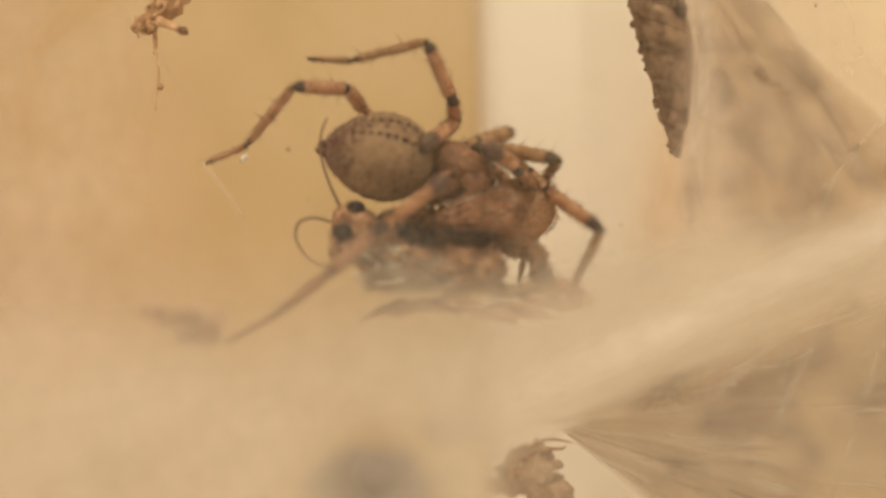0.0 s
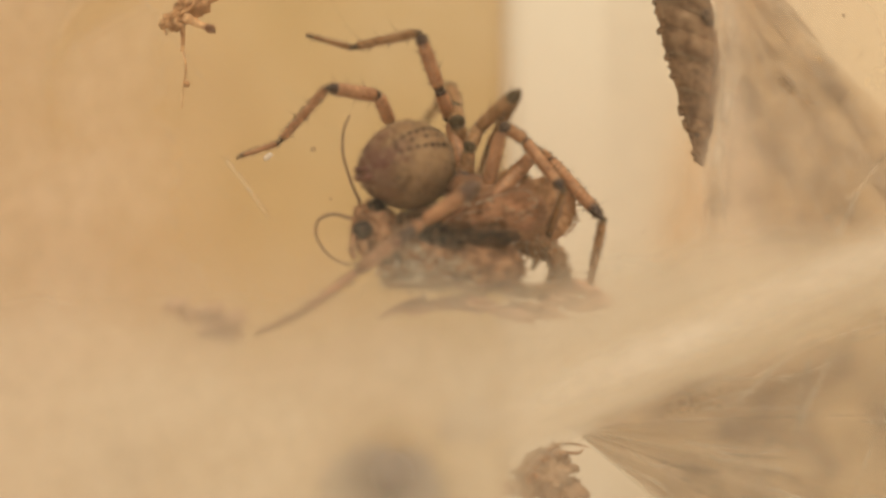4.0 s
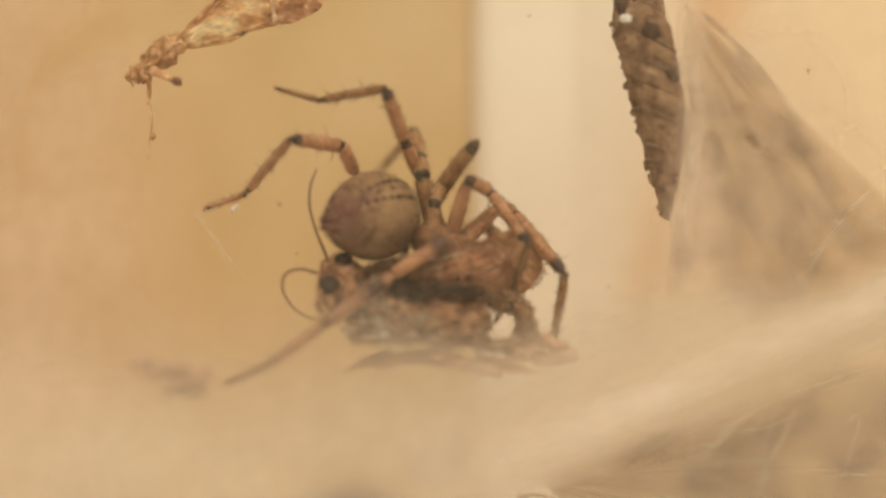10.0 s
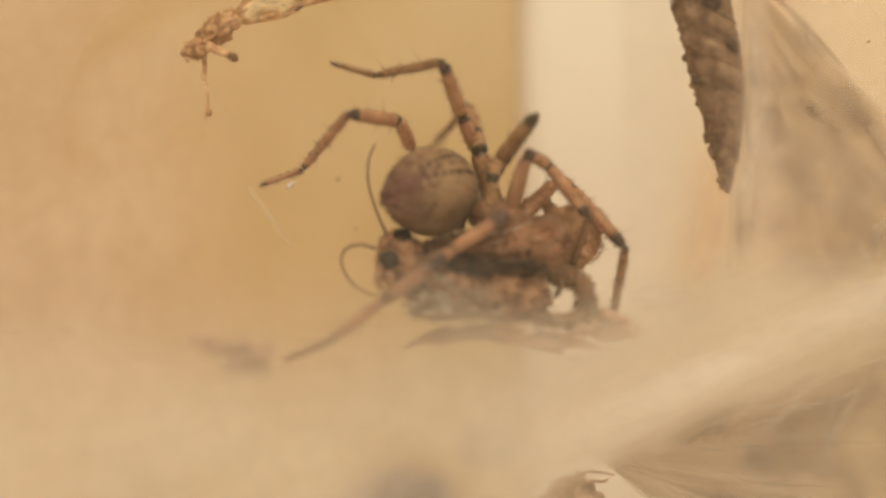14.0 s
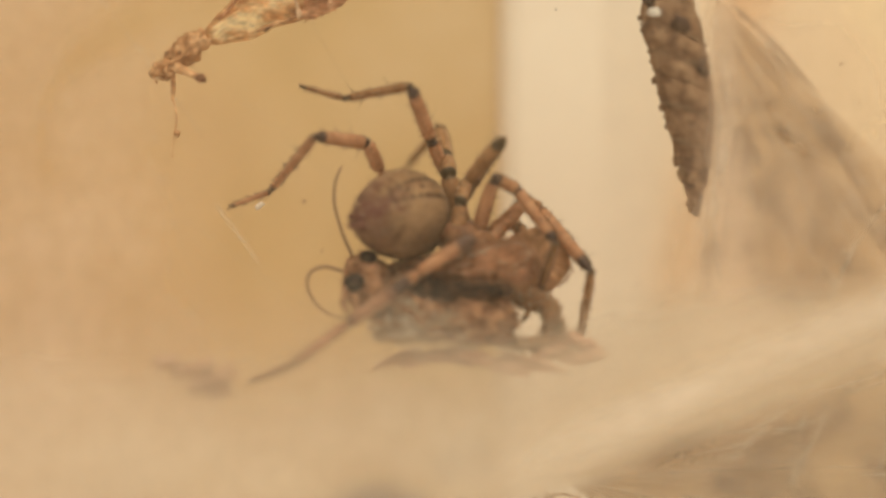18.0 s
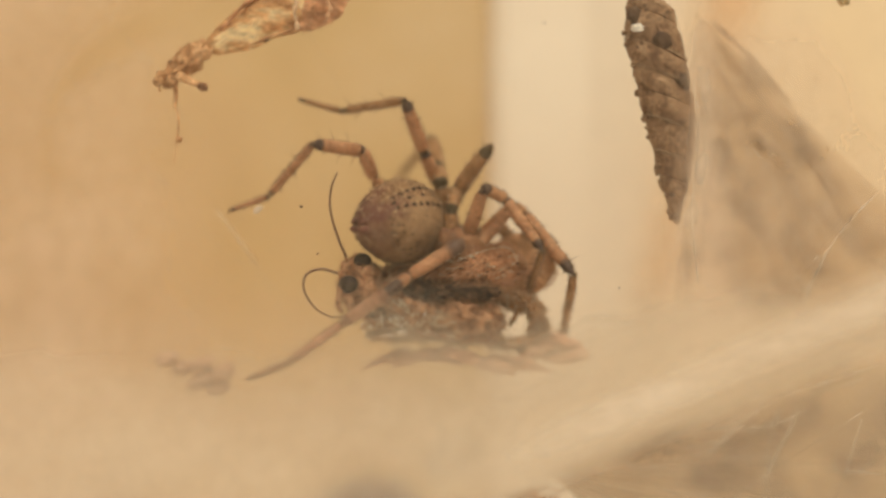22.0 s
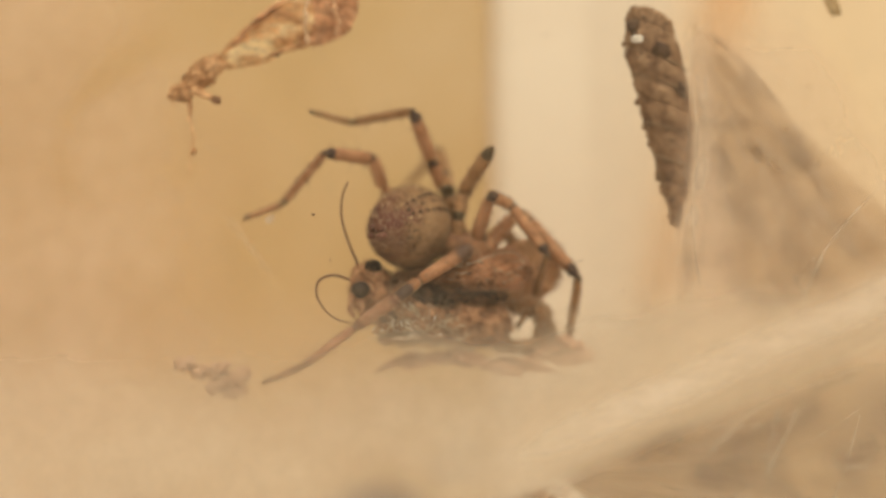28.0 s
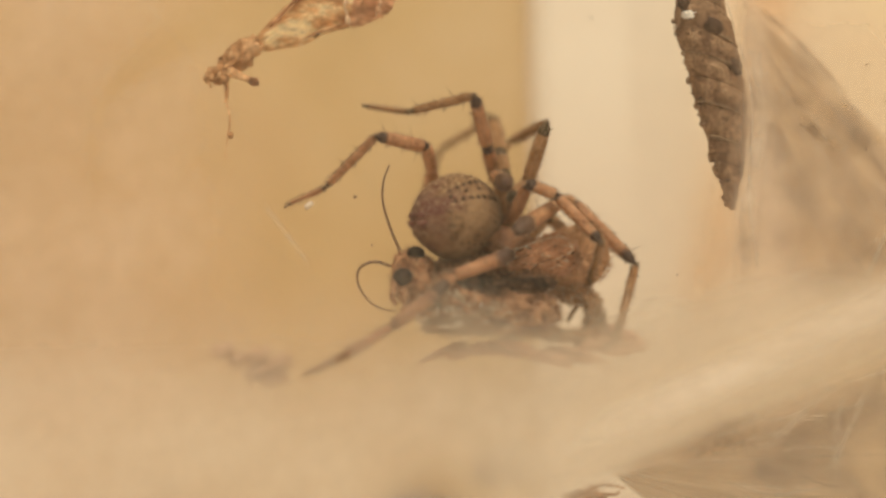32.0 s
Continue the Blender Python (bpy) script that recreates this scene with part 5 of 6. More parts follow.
stance("f", 0, (2.23, 0.00, -1.49), (4.03, 1.00, -2.20), (5.02, 1.00, -3.22), (7.43, 0.50, -5.53), (6.27, 0.00, -8.36), (6.06, 0.00, -9.23))
stance("f", 0.5, (2.23, 0.00, -1.49), (4.03, 1.00, -2.20), (5.02, 1.00, -3.22), (7.43, 0.50, -5.53), (6.27, 0.00, -8.36), (6.06, 0.00, -9.23))
stance("f", 1, (2.43, 0.00, -2.14), (4.75, 1.00, -3.10), (5.75, 1.00, -3.36), (7.81, 0.50, -5.16), (6.09, 0.00, -8.63), (5.83, 0.00, -9.37))
stance("f", 1.5, (1.34, 0.00, -2.31), (3.90, 1.00, -2.01), (4.90, 1.00, -2.77), (7.56, 0.50, -4.38), (5.97, 0.00, -8.04), (5.83, 0.00, -9.03))
stance("f", 2, (1.80, 0.00, -3.29), (4.11, 1.00, -2.13), (5.12, 1.00, -2.01), (8.28, 0.50, -4.91), (6.52, 0.00, -8.37), (6.35, 0.00, -9.11))
stance("f", 2.5, (1.92, 0.00, -3.46), (3.74, 1.00, -1.03), (4.49, 1.00, -0.96), (7.41, 0.50, -4.58), (6.29, 0.00, -8.55), (6.09, 0.00, -9.41))
stance("f", 4.5, (0.48, 0.00, -3.57), (3.08, 1.00, -0.94), (3.84, 1.00, -1.19), (6.44, 0.50, -4.62), (6.03, 0.00, -8.28), (5.88, 0.00, -9.18))
stance("f", 17.5, (0.48, 0.00, -3.57), (3.08, 1.00, -0.94), (3.84, 1.00, -1.19), (6.44, 0.50, -4.62), (6.03, 0.00, -8.28), (5.88, 0.00, -9.18))
stance("f", 19, (0.48, 0.00, -3.57), (2.92, 1.00, -0.88), (3.69, 1.00, -1.13), (6.29, 0.50, -4.56), (5.88, 0.00, -8.22), (5.73, 0.00, -9.12))
stance("f", 29.2, (0.48, 0.00, -3.57), (2.92, 1.00, -0.88), (3.69, 1.00, -1.13), (6.29, 0.50, -4.56), (5.88, 0.00, -8.22), (5.73, 0.00, -9.12))
stance("f", 30, (0.85, 0.00, -2.69), (2.36, 1.00, -0.94), (3.02, 1.00, -0.95), (6.45, 0.50, -4.91), (5.58, 0.00, -8.39), (5.45, 0.00, -9.17))
stance("f", 30.5, (1.20, 0.00, -2.49), (3.10, 1.00, -0.88), (3.88, 1.00, -1.01), (6.51, 0.50, -4.70), (5.64, 0.00, -8.30), (5.50, 0.00, -8.93))
stance("f", 31, (1.07, 0.00, -2.61), (2.44, 1.00, -1.38), (3.48, 1.00, -1.00), (6.61, 0.50, -4.44), (5.60, 0.00, -8.28), (5.45, 0.00, -9.29))
stance("f", 32, (0.70, 0.00, -2.49), (2.67, 1.00, -1.19), (3.46, 1.00, -0.94), (6.76, 0.50, -4.64), (5.53, 0.00, -8.40), (5.36, 0.00, -9.32))
stance("g", 0, (-0.78, -1.80, -3.01), (-3.20, -2.40, -4.79), (-4.12, -3.40, -5.50), (-6.46, -3.10, -7.45), (-9.14, -2.90, -9.37), (-11.60, -2.90, -10.72))
stance("g", 0.5, (-0.78, -1.80, -3.01), (-3.20, -2.40, -4.79), (-4.12, -3.40, -5.50), (-6.46, -3.10, -7.45), (-9.14, -2.90, -9.37), (-11.60, -2.90, -10.72))
stance("g", 1, (-0.58, -1.80, -3.44), (-3.00, -2.40, -5.61), (-3.69, -3.40, -6.32), (-6.03, -3.10, -7.94), (-8.94, -2.90, -9.43), (-11.63, -2.90, -10.45))
stance("g", 1.5, (-2.14, -1.80, -4.34), (-3.58, -2.40, -6.25), (-4.73, -3.40, -6.96), (-6.59, -3.10, -7.87), (-8.67, -2.90, -9.01), (-11.35, -2.90, -10.56))
stance("g", 2, (-0.93, -1.80, -3.36), (-3.56, -2.40, -5.29), (-4.47, -3.40, -5.89), (-6.20, -3.10, -7.63), (-9.10, -2.90, -9.94), (-11.55, -2.90, -11.21))
stance("g", 2.5, (-1.06, -1.80, -3.30), (-3.45, -2.40, -5.36), (-4.36, -3.40, -6.08), (-6.22, -3.10, -7.60), (-8.78, -2.90, -9.91), (-11.70, -2.90, -11.30))
stance("g", 4.5, (-0.55, -1.80, -3.32), (-2.71, -2.40, -4.68), (-3.81, -3.40, -5.51), (-6.18, -3.10, -7.17), (-8.83, -2.90, -9.12), (-11.22, -2.90, -10.18))
stance("g", 17.5, (-0.55, -1.80, -3.32), (-2.71, -2.40, -4.68), (-3.81, -3.40, -5.51), (-6.18, -3.10, -7.17), (-8.83, -2.90, -9.12), (-11.22, -2.90, -10.18))
stance("g", 19, (-0.55, -1.80, -3.32), (-2.71, -2.40, -4.68), (-3.81, -3.40, -5.51), (-6.18, -3.10, -7.17), (-8.83, -2.90, -9.12), (-11.22, -2.90, -10.18))
stance("g", 29.2, (-0.55, -1.80, -3.32), (-2.71, -2.40, -4.68), (-3.81, -3.40, -5.51), (-6.18, -3.10, -7.17), (-8.83, -2.90, -9.12), (-11.22, -2.90, -10.18))
stance("g", 30, (-1.01, -1.80, -3.79), (-3.03, -2.40, -5.29), (-3.77, -3.40, -5.92), (-6.21, -3.10, -7.73), (-8.88, -2.90, -9.17), (-11.55, -2.90, -10.12))
stance("g", 30.5, (-1.41, -1.80, -3.33), (-3.66, -2.40, -5.07), (-4.62, -3.40, -5.82), (-6.55, -3.10, -7.74), (-8.72, -2.90, -9.28), (-9.92, -2.90, -10.00))
stance("g", 31, (-1.02, -1.80, -3.96), (-3.02, -2.40, -5.21), (-3.86, -3.40, -5.84), (-6.15, -3.10, -7.39), (-8.79, -2.90, -9.05), (-11.20, -2.90, -10.22))
stance("g", 32, (-0.95, -1.80, -4.40), (-3.36, -2.40, -5.28), (-4.26, -3.40, -6.18), (-6.59, -3.10, -7.89), (-8.91, -2.90, -9.30), (-11.08, -2.90, -10.29))
stance("h", 19, (0.18, 1.50, -3.65), (2.06, 2.50, -1.84), (2.70, 3.00, -2.17), (3.70, 3.00, -3.73), (2.60, 3.00, -5.90), (1.50, 2.50, -6.80))
RADII = [(0.42, 0.36), (0.36, 0.35), (0.35, 0.29), (0.24, 0.19), (0.16, 0.08)]
DARKS = [(0.0, 0.07), (0.18, 0.08), (0.07, 0.17), (0.02, 0.10), (0.05, 0.12)]
JOINTS = ("leg", "patella", "tibia", "metatarsus", "tarsus")
TIMES = (0.0, 0.5, 1.0, 1.5, 2.0, 2.5, 4.5, 17.5, 19.0, 29.2, 30.0, 30.5, 31.0, 32.0)


def flat_gap(a, b):
    d = vec(b) - vec(a)
    return math.hypot(d.x, d.z)


def lengths(table):
    """One length for each joint: the resting one, or the longest that shows."""
    rest = table[19.0]
    out = []
    for k in range(5):
        L = (vec(rest[k + 1]) - vec(rest[k])).length
        if k:
            L = max([L] + [flat_gap(g[k], g[k + 1]) for g in table.values()])
        out.append(L)
    return out


def stride(start, goal, L, near):
    """A step of length L that lies over the goal's outline, at the depth nearer to that given."""
    d = vec(goal) - start
    flat = Vector((d.x, 0, d.z))
    if flat.length >= L:
        return start + flat.normalized() * L
    y = math.sqrt(L * L - flat.length ** 2)
    return start + flat + Vector((0, min((y, -y), key=lambda q: abs(start.y + q - near)), 0))


def chain(size, goal, last):
    """Joints that keep their lengths, lie over the goal's outline and carry on from the last pose."""
    near = [0.85 * p[1] + 0.15 * q[1] for p, q in zip(goal, last or goal)]
    out = [None, vec(goal[1])]
    out[0] = stride(out[1], goal[0], size[0], near[0])
    for k in range(1, 5):
        out.append(stride(out[-1], goal[k + 1], size[k], near[k + 1]))
    return out


def steps():
    """Close times where the spider stirs, its own keys elsewhere."""
    out = []
    for a, b in zip(TIMES, TIMES[1:]):
        n = round((b - a) * 10) if b <= 4.5 or a >= 29 else 6
        out += [a + (b - a) * k / n for k in range(n)]
    return out + [TIMES[-1]]


def blend(table, t):
    """The points of a table of poses at any time, on straight lines between its keys."""
    ts = sorted(table)
    if t <= ts[0] or len(ts) == 1:
        return [vec(p) for p in table[ts[0]]]
    for a, b in zip(ts, ts[1:]):
        if t <= b:
            return [vec(p).lerp(vec(q), (t - a) / (b - a)) for p, q in zip(table[a], table[b])]
    return [vec(p) for p in table[ts[-1]]]


AT_BODY = {
    0: (0.25, 0.50, -1.80),
    0.5: (0.25, 0.50, -1.80),
    1: (0.71, 0.50, -1.96),
    1.5: (-0.13, 0.50, -2.50),
    2: (0.09, 0.50, -3.01),
    2.5: (0.08, 0.50, -4.05),
    4.5: (0.03, 0.50, -3.14),
    17.5: (0.03, 0.50, -3.14),
    19: (0.03, 0.50, -3.14),
    29.2: (0.03, 0.50, -3.14),
    30: (-0.55, 0.50, -3.70),
    30.5: (-0.85, 0.50, -3.48),
    31: (-0.46, 0.50, -3.72),
    32: (-0.21, 0.50, -3.69),
}
AT_BELLY = {
    0: ((-3.60, 0.20, -1.31), (-7.00, 0.20, -0.74)),
    0.5: ((-3.61, 0.20, -1.35), (-7.04, 0.20, -0.84)),
    1: ((-2.75, 0.20, -1.40), (-5.80, 0.20, -0.70)),
    1.5: ((-4.21, 0.20, -1.59), (-7.47, 0.20, -1.28)),
    2: ((-3.57, 0.20, -2.36), (-6.95, 0.20, -3.16)),
    2.5: ((-3.06, 0.20, -2.15), (-5.55, 0.20, -3.20)),
    4.5: ((-3.70, 0.20, -1.50), (-6.20, 0.20, -1.93)),
    11: ((-3.62, 0.20, -1.53), (-6.05, 0.20, -1.97)),
    17.5: ((-3.60, 0.20, -1.55), (-6.05, 0.20, -2.00)),
    19: ((-3.10, 0.20, -1.70), (-5.60, 0.20, -1.95)),
    25: ((-3.11, 0.20, -1.76), (-5.32, 0.20, -1.96)),
    29.2: ((-3.09, 0.20, -1.55), (-5.02, 0.20, -1.92)),
    30: ((-2.62, 0.20, -1.62), (-4.57, 0.20, -1.80)),
    30.5: ((-3.47, 0.20, -1.66), (-6.18, 0.20, -2.02)),
    31: ((-3.06, 0.20, -1.95), (-5.53, 0.20, -2.25)),
    32: ((-2.96, 0.20, -1.96), (-5.33, 0.20, -2.24)),
}


def root_at(t):
    return Matrix.Translation((BODY + blend({k: [p] for k, p in AT_BODY.items()}, t)[0] - vec(AT_BODY[19.0])) / 1000)


def belly_at(t):
    c, s = blend(AT_BELLY, t)
    d = s - c
    flat = Vector((d.x, 0, d.z))
    y = math.sqrt(max(0.0, 3.45 ** 2 - flat.length ** 2))
    return Matrix.Translation(c / 1000) @ (flat + Vector((0, -y, 0))).to_track_quat("X", "Z").to_matrix().to_4x4()


def egg(x):
    """The abdomen's half width at a place along it: blunt in front, drawn out to the spinnerets."""
    w = x / 2.7 if x < 0 else x / 3.25
    return math.sqrt(max(0.0, 1 - w * w)) * (1 - (0.22 * w ** 2 if x > 0 else 0.0))


def on_belly(x, an, lift=0.0):
    """A point of the abdomen's skin; an turns from the back towards the flank."""
    return Vector((x, math.sin(an) * (2.12 * egg(x) + lift), math.cos(an) * (2.34 * egg(x) + lift)))


bm = bmesh.new()
bmesh.ops.create_icosphere(bm, subdivisions=6, radius=1.0)
for v in bm.verts:
    n = v.co.copy()
    x = n.x * (2.7 if n.x < 0 else 3.25)
    an = math.atan2(n.y, n.z)
    k = egg(x) * (1 + 0.03 * noise.noise(n * 1.6) + 0.018 * noise.noise(n * 5.0) + 0.008 * noise.noise(n * 14.0))
    v.co = Vector((x, math.sin(an) * 2.12 * k, math.cos(an) * 2.34 * k))
skin = skin_points(bm, 2600, rng), skin_points(bm, 900, rng, lambda c: c.z > -0.9), skin_points(bm, 200, rng, lambda c: c.x > -1.5)
layer = bm.verts.layers.float.new("band")
for v in bm.verts:
    an = math.atan2(v.co.y, v.co.z) - 0.95
    tip = smooth01(0.7, 3.2, v.co.x + 0.7 * noise.noise(v.co * 1.1))
    edge = 0.30 + 0.10 * math.sin(v.co.x * 5.2)
    leaf = smooth01(edge + 0.2, edge, abs(an)) * (0.75 + 0.5 * noise.noise(v.co * 1.9))
    far = smooth01(-0.35, -0.9, an) * smooth01(-2.6, -1.6, an)
    v[layer] = 0.08 + 0.62 * tip + 0.34 * leaf + 0.30 * far
hairs(bm, skin[0], 0.22, 0.010, (0.7, 0, 0), 0.4, 1, rng)
hairs(bm, skin[1], 0.09, 0.045, (0.7, 0, 0), 0.4, 2, rng)
hairs(bm, skin[2], 0.09, 0.05, (0.7, 0, 0), 0.3, 3, rng)
belly = new("abdomen", finish(bm, [ABDOMEN, BRISTLE, PALE_GLINT, SPOT], Vector((0, 0, 0))))
belly.parent = spider
tagged(belly, "olive brown downy abdomen with paired dark spots")


def marking(x, an, long, wide, m, seed):
    """A flat patch of pigment on the skin."""
    c = on_belly(x, an)
    n = Vector((0.1 * x, c.y, c.z)).normalized()
    bm = bmesh.new()
    lump(bm, c, (long, wide, wide), (1, 0, 0), 0.5, 1.2, 3, seed)
    for v in bm.verts:
        d = (v.co - c).dot(n)
        v.co -= n * d * 0.8
        v.co = v.co.lerp(on_belly(v.co.x, math.atan2(v.co.y, v.co.z), 0.045), 0.85)
    ob = new("marking", finish(bm, m, Vector((0, 0, 0))))
    ob.parent = belly


for i in range(9):
    x = -1.9 + 0.46 * i
    grow = 1.0 - 0.05 * i
    for s in (-1, 1):
        a = 0.95 + s * (0.27 - 0.012 * i)
        marking(x, a, 0.20 * grow, 0.15 * grow, SPOT, i * 2.3 + s)
        marking(x + 0.2, a + s * 0.10, 0.10, 0.085, PALE_SPOT, i * 1.7 + s)
    if i % 2 == 0:
        marking(x + 0.1, 0.95, 0.13, 0.10, SPOT, i + 40)
for i in range(46):
    x, a = rng.uniform(-2.0, 2.3), rng.uniform(1.35, 2.5)
    marking(x, a, 0.065, 0.055, SPOT, i + 70)
for y, z, r, ahead in ((0.26, 0.16, 0.25, 0.55), (-0.24, 0.18, 0.25, 0.55), (0.30, -0.20, 0.27, 0.62), (-0.26, -0.18, 0.26, 0.62), (0.02, 0.0, 0.16, 0.4)):
    bm = bmesh.new()
    tube(bm, [(2.75, y * 0.9, z * 0.9), (3.0, y * 1.1, z * 1.1), (3.0 + ahead * 0.6, y * 1.15, z * 1.15), (3.0 + ahead, y * 0.9, z * 0.9)], [r, r * 0.95, r * 0.8, r * 0.3], 9)
    hairs(bm, skin_points(bm, 40, rng), 0.2, 0.012, (0.9, 0, 0), 0.4, 1, rng)
    ob = new("spinneret", finish(bm, [SPINNERET, BRISTLE], Vector((0, 0, 0))))
    ob.parent = belly

bm = bmesh.new()
lump(bm, (0.18, 0.60, -3.24), (2.0, 1.45, 1.2), (1, 0, -0.55), 0.12, 1.3, 5, 5)
hairs(bm, skin_points(bm, 900, rng), 0.22, 0.014, (0, 0, 0), 0.6, 1, rng)
hairs(bm, skin_points(bm, 400, rng), 0.2, 0.022, (0, 0, 0), 0.6, 2, rng)
part("cephalothorax", bm, [CARAPACE, BRISTLE, PALE_SPOT], spider, "dark brown downy carapace")
bm = bmesh.new()
lump(bm, (-0.50, 0.40, -4.15), (1.7, 1.1, 0.95), (1, 0, 0.5), 0.15, 1.3, 4, 8)
hairs(bm, skin_points(bm, 500, rng), 0.2, 0.014, (0, 0, 0), 0.6, 1, rng)
part("sternum", bm, [CARAPACE, BRISTLE], spider, "brown downy underside")
for dx in (0, 14):
    bm = bmesh.new()
    tube(bm, bend([(0.48, -0.60, -3.98), (0.83, -0.90, -4.47), (0.71, -1.00, -5.05)], 5), [0.42, 0.45, 0.46, 0.45, 0.42, 0.4, 0.37, 0.33, 0.28, 0.22, 0.12], 10)
    for v in bm.verts:
        v.co.x += dx * 0.04
    part("fang_base", bm, CARAPACE, spider)
for pts in ([(-0.12, -0.40, -3.55), (-0.71, -0.80, -3.82), (-1.24, -0.90, -4.05), (-1.66, -0.90, -4.11)], [(0.48, 0.40, -4.04), (1.38, 0.20, -4.48), (1.86, 0.10, -4.90), (1.98, 0.10, -5.38)]):
    bm = bmesh.new()
    line = bend(pts, 6)
    tube(bm, line, [0.27 - 0.13 * i / len(line) for i in range(len(line))], 9)
    part("pedipalp", bm, CARAPACE, spider)


def build_legs():
    made = {}
    for name, table in LEGS.items():
        size = lengths(table)
        obs = []
        for k in range(5):
            L = size[k]
            slim = {"g": 0.85 if k < 2 else 0.95, "d": 0.98, "e": 0.86, "c": 1.2 if k < 3 else 0.68}.get(name, 0.95)
            skin = HAZED_LEG if name == "g" and k >= 2 else LEG if name in ("b", "g") or (name in ("a", "e", "f") and k < 3) else LEG_PALE
            me = limb_mesh(L, RADII[k][0] * slim, RADII[k][1] * slim, *(((0.0, 0.05), (0.0, 0.6), (0.1, 0.2))[k] if name == "g" and k < 3 else (0.0, 0.0) if name == "b" and k < 2 else DARKS[k]), 0.18 if k in (0, 2) else 0.05, (4, 0, 6, 6, 0)[k], skin, 0.0 if k else 0.9 if name == "g" else 1.2)
            ob = new(JOINTS[k], me)
            ob.parent = spider if k == 0 else obs[0]
            obs.append(ob)
        made[name] = obs
    return made


LEG_PARTS = build_legs()


# ---- threads ----
def threads(name, count, lo, hi, dirs, length, r, label, seed):
    """Loose silk lines, joined as one tangle."""
    g = random.Random(seed)
    bm = bmesh.new()
    for _ in range(count):
        p = Vector([g.uniform(a, b) for a, b in zip(lo, hi)])
        d = (vec(dirs) + Vector((g.uniform(-0.35, 0.35), g.uniform(-0.15, 0.15), g.uniform(-0.35, 0.35)))).normalized()
        L = length * g.uniform(0.5, 1.5)
        side = Vector([g.uniform(-1, 1) for _ in range(3)]) * L * 0.06
        tube(bm, bend([p - d * L / 2, p + side, p + d * L / 2], 5), r * g.uniform(0.5, 1.3), 4)
    tagged(part(name, bm, GAUZE), label, "silk threads", kind="stuff")


def rays(apex, ends, count, m, r, label, seed):
    """Fibres that run out from a wing's root, joined as one tangle."""
    g = random.Random(seed)
    rim = bend(ends, 20)
    bm = bmesh.new()
    for _ in range(count):
        e = rim[g.randrange(len(rim))]
        a = g.uniform(0.15, 0.8)
        b = min(1.0, a + g.uniform(0.08, 0.3))
        p, q = vec(apex).lerp(e, a), vec(apex).lerp(e, b)
        L = (q - p).length
        side = [Vector((g.uniform(-1, 1), g.uniform(-0.3, 0.3), g.uniform(-1, 1))) * L * 0.12 for _ in range(3)]
        line = bend([p + side[0], p.lerp(q, 0.4) + side[1], q + side[2]], 6)
        n = len(line) - 1
        tube(bm, line, [r * g.uniform(0.7, 1.2) * (1 - abs(2 * i / n - 1) ** 2) + 0.006 for i in range(n + 1)], 5)
    tagged(part("silk_fibres", bm, m), label, "silk fibres", kind="stuff")


UPPER = ((27.00, -0.40, -5.93), (20.74, -0.40, -9.51), (12.10, -0.40, -7.72))
LOWER = ((14.32, 0.20, -23.73), (27.56, 0.20, -19.22), (28.16, 0.20, -4.78))
rays((12.94, -0.40, 9.63), UPPER, 80, GAUZE, 0.06, "pale silk fibres drawn over the hanging wing", 5)
rays((12.98, -0.20, 9.66), UPPER, 8, DUSK, 0.08, "dusky fibres and creases on the hanging wing", 15)
rays((4.93, 0.20, -15.49), LOWER, 22, GAUZE, 0.07, "pale silk fibres drawn over the low wing", 6)
rays((4.95, 0.40, -15.54), LOWER, 5, DUSK, 0.08, "dusky fibres and creases on the low wing", 16)
threads("silk_threads", 7, (-20.19, 4.00, 14.04), (-7.55, 8.00, -12.10), (0.6, 0, -0.8), 14, 0.02, "sparse silk lines at the back", 7)


def strand(pts, r, label):
    """A single line of silk: a soft band if it is broad, a round thread if not."""
    if r > 0.1:
        return ribbon("silk_band", pts, r * 1.9, 0.33, SILK_BAND, label, None, r * 40, "silk band", "bands of silk")
    bm = bmesh.new()
    line = bend(pts, 10)
    tube(bm, line, [r * (0.7 + 0.4 * noise.noise(q * 1.3)) for q in line], 6)
    tagged(part("silk_thread", bm, SILK_LINE), label, "silk thread", "single silk threads")


strand([(12.53, -2.2, -14.72), (14.19, -2.2, -13.33), (15.92, -2.2, -11.69), (16.97, -2.2, -10.64)], 0.22, "broad pale band of silk over the low wing")
strand([(16.27, -2.2, -15.77), (17.14, -2.2, -13.95), (17.75, -2.2, -12.73), (18.71, -2.2, -10.73)], 0.15, "pale band of silk over the low wing")
strand([(17.32, -2.2, -11.51), (16.88, -2.2, -12.56), (16.62, -2.2, -14.12), (16.5, -2.2, -17.0)], 0.13, "pale silk thread hanging over the low wing")
strand([(13.49, -2.2, -10.99), (13.49, -2.2, -11.86), (13.23, -2.2, -12.46)], 0.15, "short pale tuft of silk below the fold")
strand([(18.01, -1.9, -4.31), (18.35, -1.9, -5.0), (18.63, -1.9, -5.62)], 0.11, "short branch of a forked silk thread")
strand([(19.9, -1.9, -2.6), (19.24, -1.9, -4.23), (18.63, -1.9, -5.62), (18.42, -1.9, -7.37)], 0.13, "pale forked silk thread over the wing")
strand([(12.6, -1.8, 9.4), (12.9, -1.8, 7.34), (13.22, -1.8, 3.85), (12.9, -1.8, 0.35), (12.2, -1.8, -2.35), (12.0, -1.8, -4.5)], 0.55, "broad pale band of silk beside the husk")
strand([(24.96, -1.80, 2.36), (20.84, -1.90, -1.72), (19.06, -2.00, -4.62), (17.99, -2.20, -8.08)], 0.075, "pale taut silk thread over the wing")
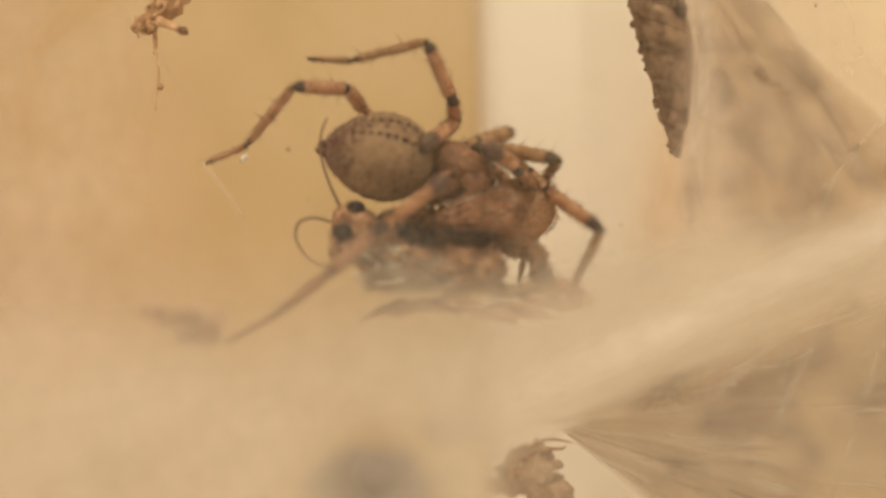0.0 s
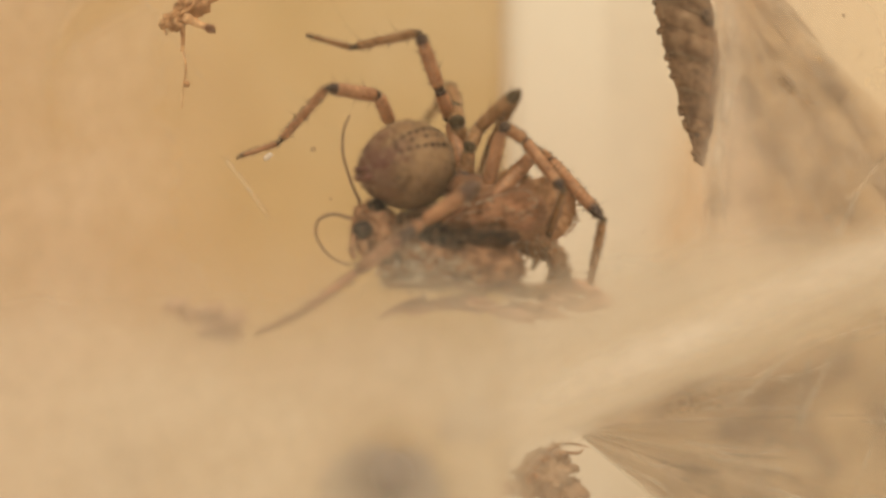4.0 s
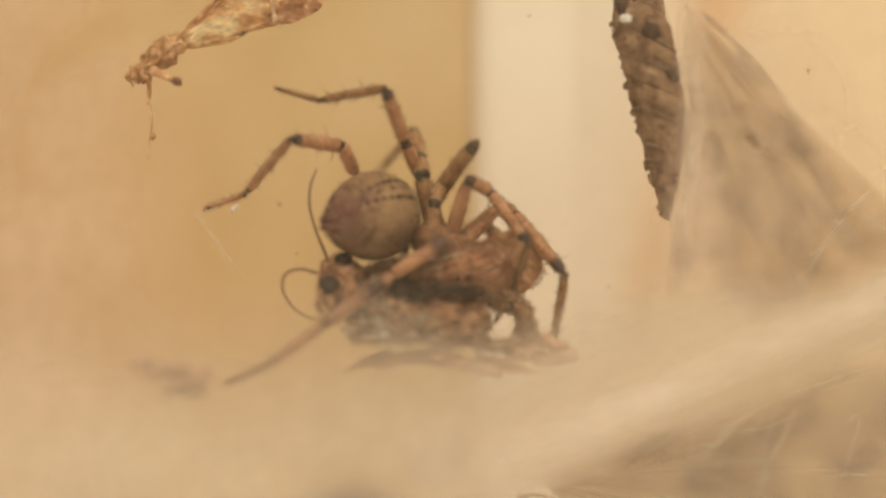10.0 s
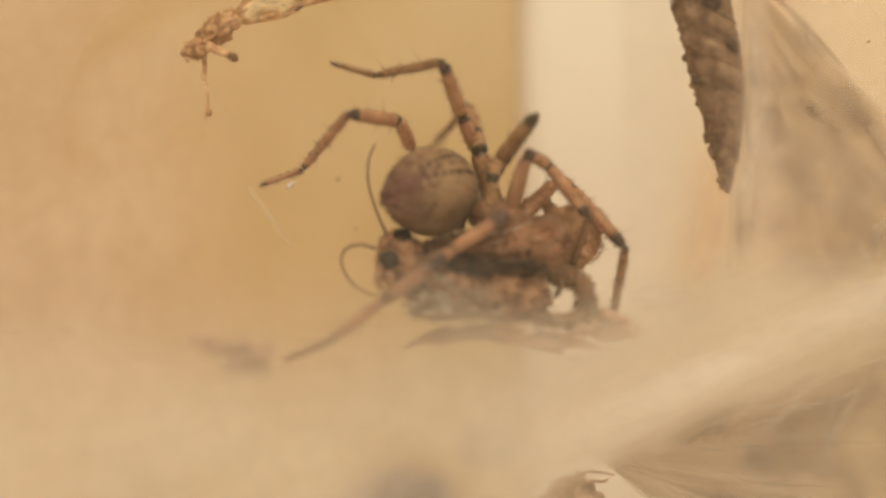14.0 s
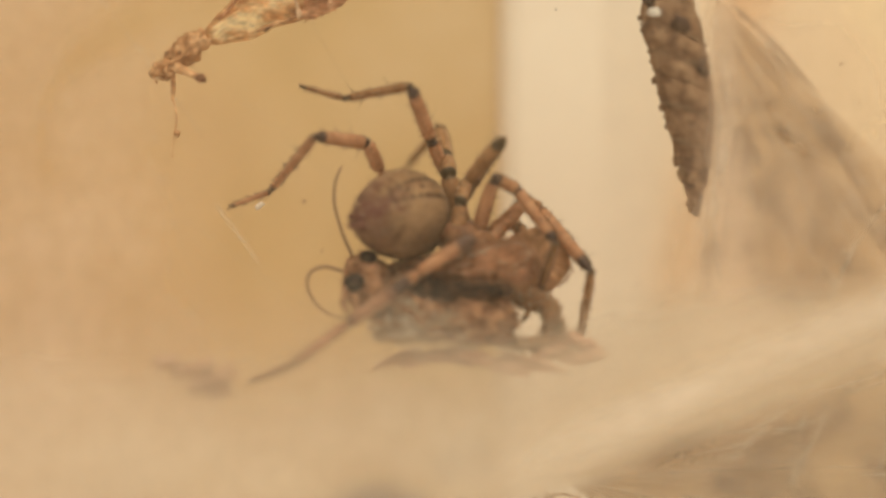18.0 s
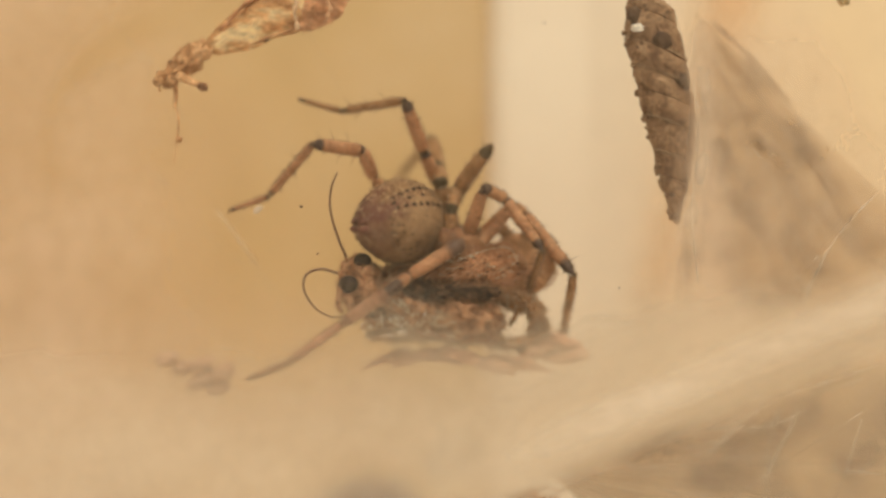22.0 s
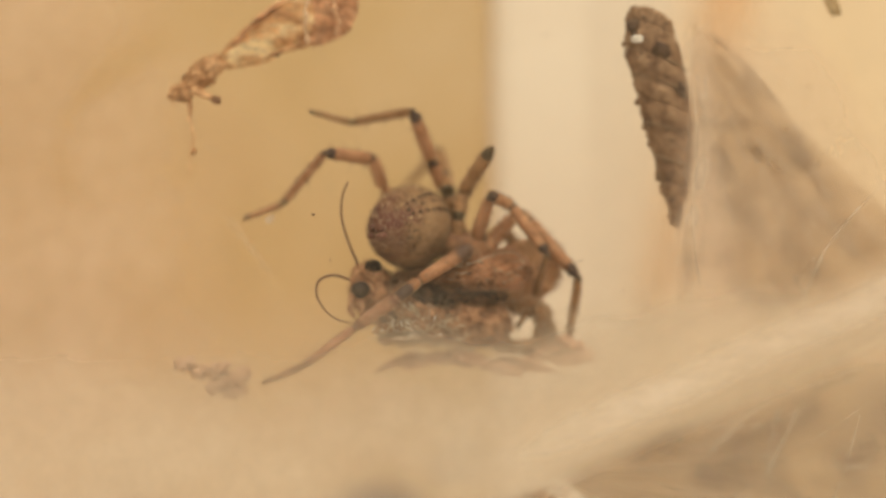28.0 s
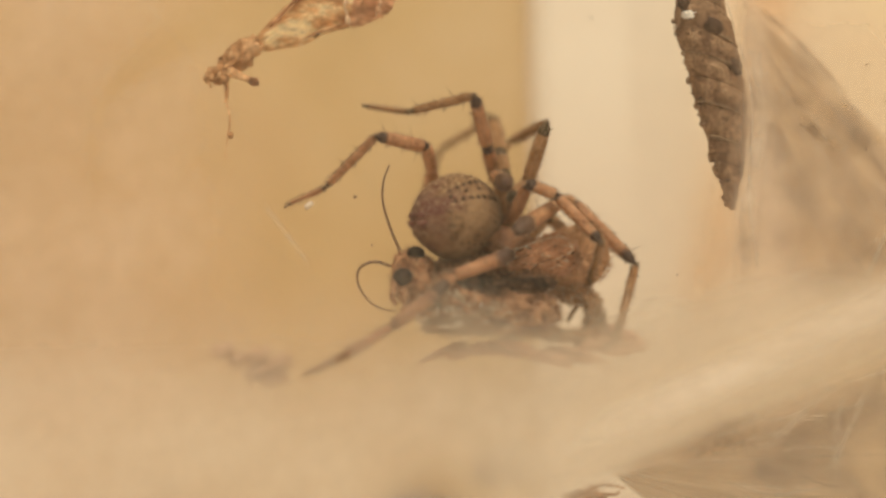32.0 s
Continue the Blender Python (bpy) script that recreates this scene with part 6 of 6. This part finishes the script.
strand([(11.53, -1.90, 9.34), (12.75, -1.90, 4.10), (12.46, -1.90, -1.13), (12.84, -1.90, -4.92)], 0.05, "pale silk thread beside the husk")
strand([(19.24, -1.90, -3.46), (17.35, -1.90, -5.79), (15.89, -1.90, -7.25)], 0.04, "short pale silk thread over the wing")
strand([(22.48, -2.20, -11.27), (18.43, -2.20, -13.88), (14.66, -2.20, -16.48), (12.05, -2.20, -18.51)], 0.05, "pale silk thread over the low wing")
strand([(21.61, -2.20, -12.14), (20.74, -2.20, -15.03), (19.00, -2.20, -19.67)], 0.06, "pale silk thread hanging over the low wing")
strand([(-14.17, 3.00, -0.73), (-13.23, 3.00, -1.96), (-12.19, 3.00, -3.37), (-11.28, 3.00, -4.69)], 0.14, "pale broad silk thread behind the spider's foot")
# Whitish lump where a foot meets the silk; its pale colour is the glint.
for c, r in (((-11.31, 1.60, -1.08), 0.26),):
    bm = bmesh.new()
    lump(bm, c, (r, r * 0.6, r * 0.5), (1, 0, 0.8), 0.6, 1.5, 3, r)
    tagged(part("silk_knot", bm, THREAD), "small whitish knot of silk", "silk knot", "knots in the silk")
for c, r in (((19.92, 1.00, 6.37), 0.07), ((20.89, 1.00, 4.30), 0.05), ((8.74, -1.00, -5.28), 0.05), ((4.97, 4.00, 9.90), 0.05), ((-7.06, -1.00, -0.86), 0.05), ((-7.65, -1.00, -3.51), 0.05)):
    bm = bmesh.new()
    lump(bm, c, (r * 1.3, r, r), (0.4, 0, 1), 0.5, 1, 2, r)
    tagged(part("speck", bm, SPOT), "tiny dark speck caught in the silk", "speck", "specks in the silk")


def motions():
    times = steps()
    base = {t: root_at(t) for t in times}
    walk(spider, [(t, base[t]) for t in times])
    walk(belly, [(t, base[t].inverted() @ belly_at(t)) for t in times])
    for name, obs in LEG_PARTS.items():
        table = LEGS[name]
        size, last, turns = lengths(table), None, [None] * 5
        keys = [[], [], [], [], []]
        for t in times:
            js = chain(size, blend(table, t), last)
            mats = []
            for k in range(5):
                way = (js[k + 1] - js[k]).normalized()
                if last is None:
                    turns[k] = way.to_track_quat("X", "Z")
                else:
                    turns[k] = (last[k + 1] - last[k]).normalized().rotation_difference(way) @ turns[k]
                mats.append(Matrix.Translation(js[k] / 1000) @ turns[k].to_matrix().to_4x4())
            last = js
            keys[0].append((t, base[t].inverted() @ mats[0]))
            for k in range(1, 5):
                keys[k].append((t, mats[0].inverted() @ mats[k]))
        for ob, rows in zip(obs, keys):
            walk(ob, rows)
    still = vec(PREY[4.5])
    walk(prey, [(t, Matrix.Translation((vec((-1.31, -0.50, -5.92)) + vec(p) - still) / 1000)) for t, p in PREY.items()])


PREY = {
    0: (-8.27, -1.50, -5.05),
    0.5: (-8.31, -1.50, -5.54),
    1: (-8.61, -1.50, -5.30),
    1.5: (-8.47, -1.50, -5.22),
    2: (-8.48, -1.50, -5.14),
    2.5: (-8.52, -1.50, -4.94),
    4.5: (-8.38, -1.50, -4.86),
    29.2: (-8.38, -1.50, -4.86),
    30: (-8.46, -1.50, -5.12),
    30.5: (-8.44, -1.50, -5.15),
    31: (-8.46, -1.50, -5.25),
    32: (-8.44, -1.50, -4.96),
}
motions()
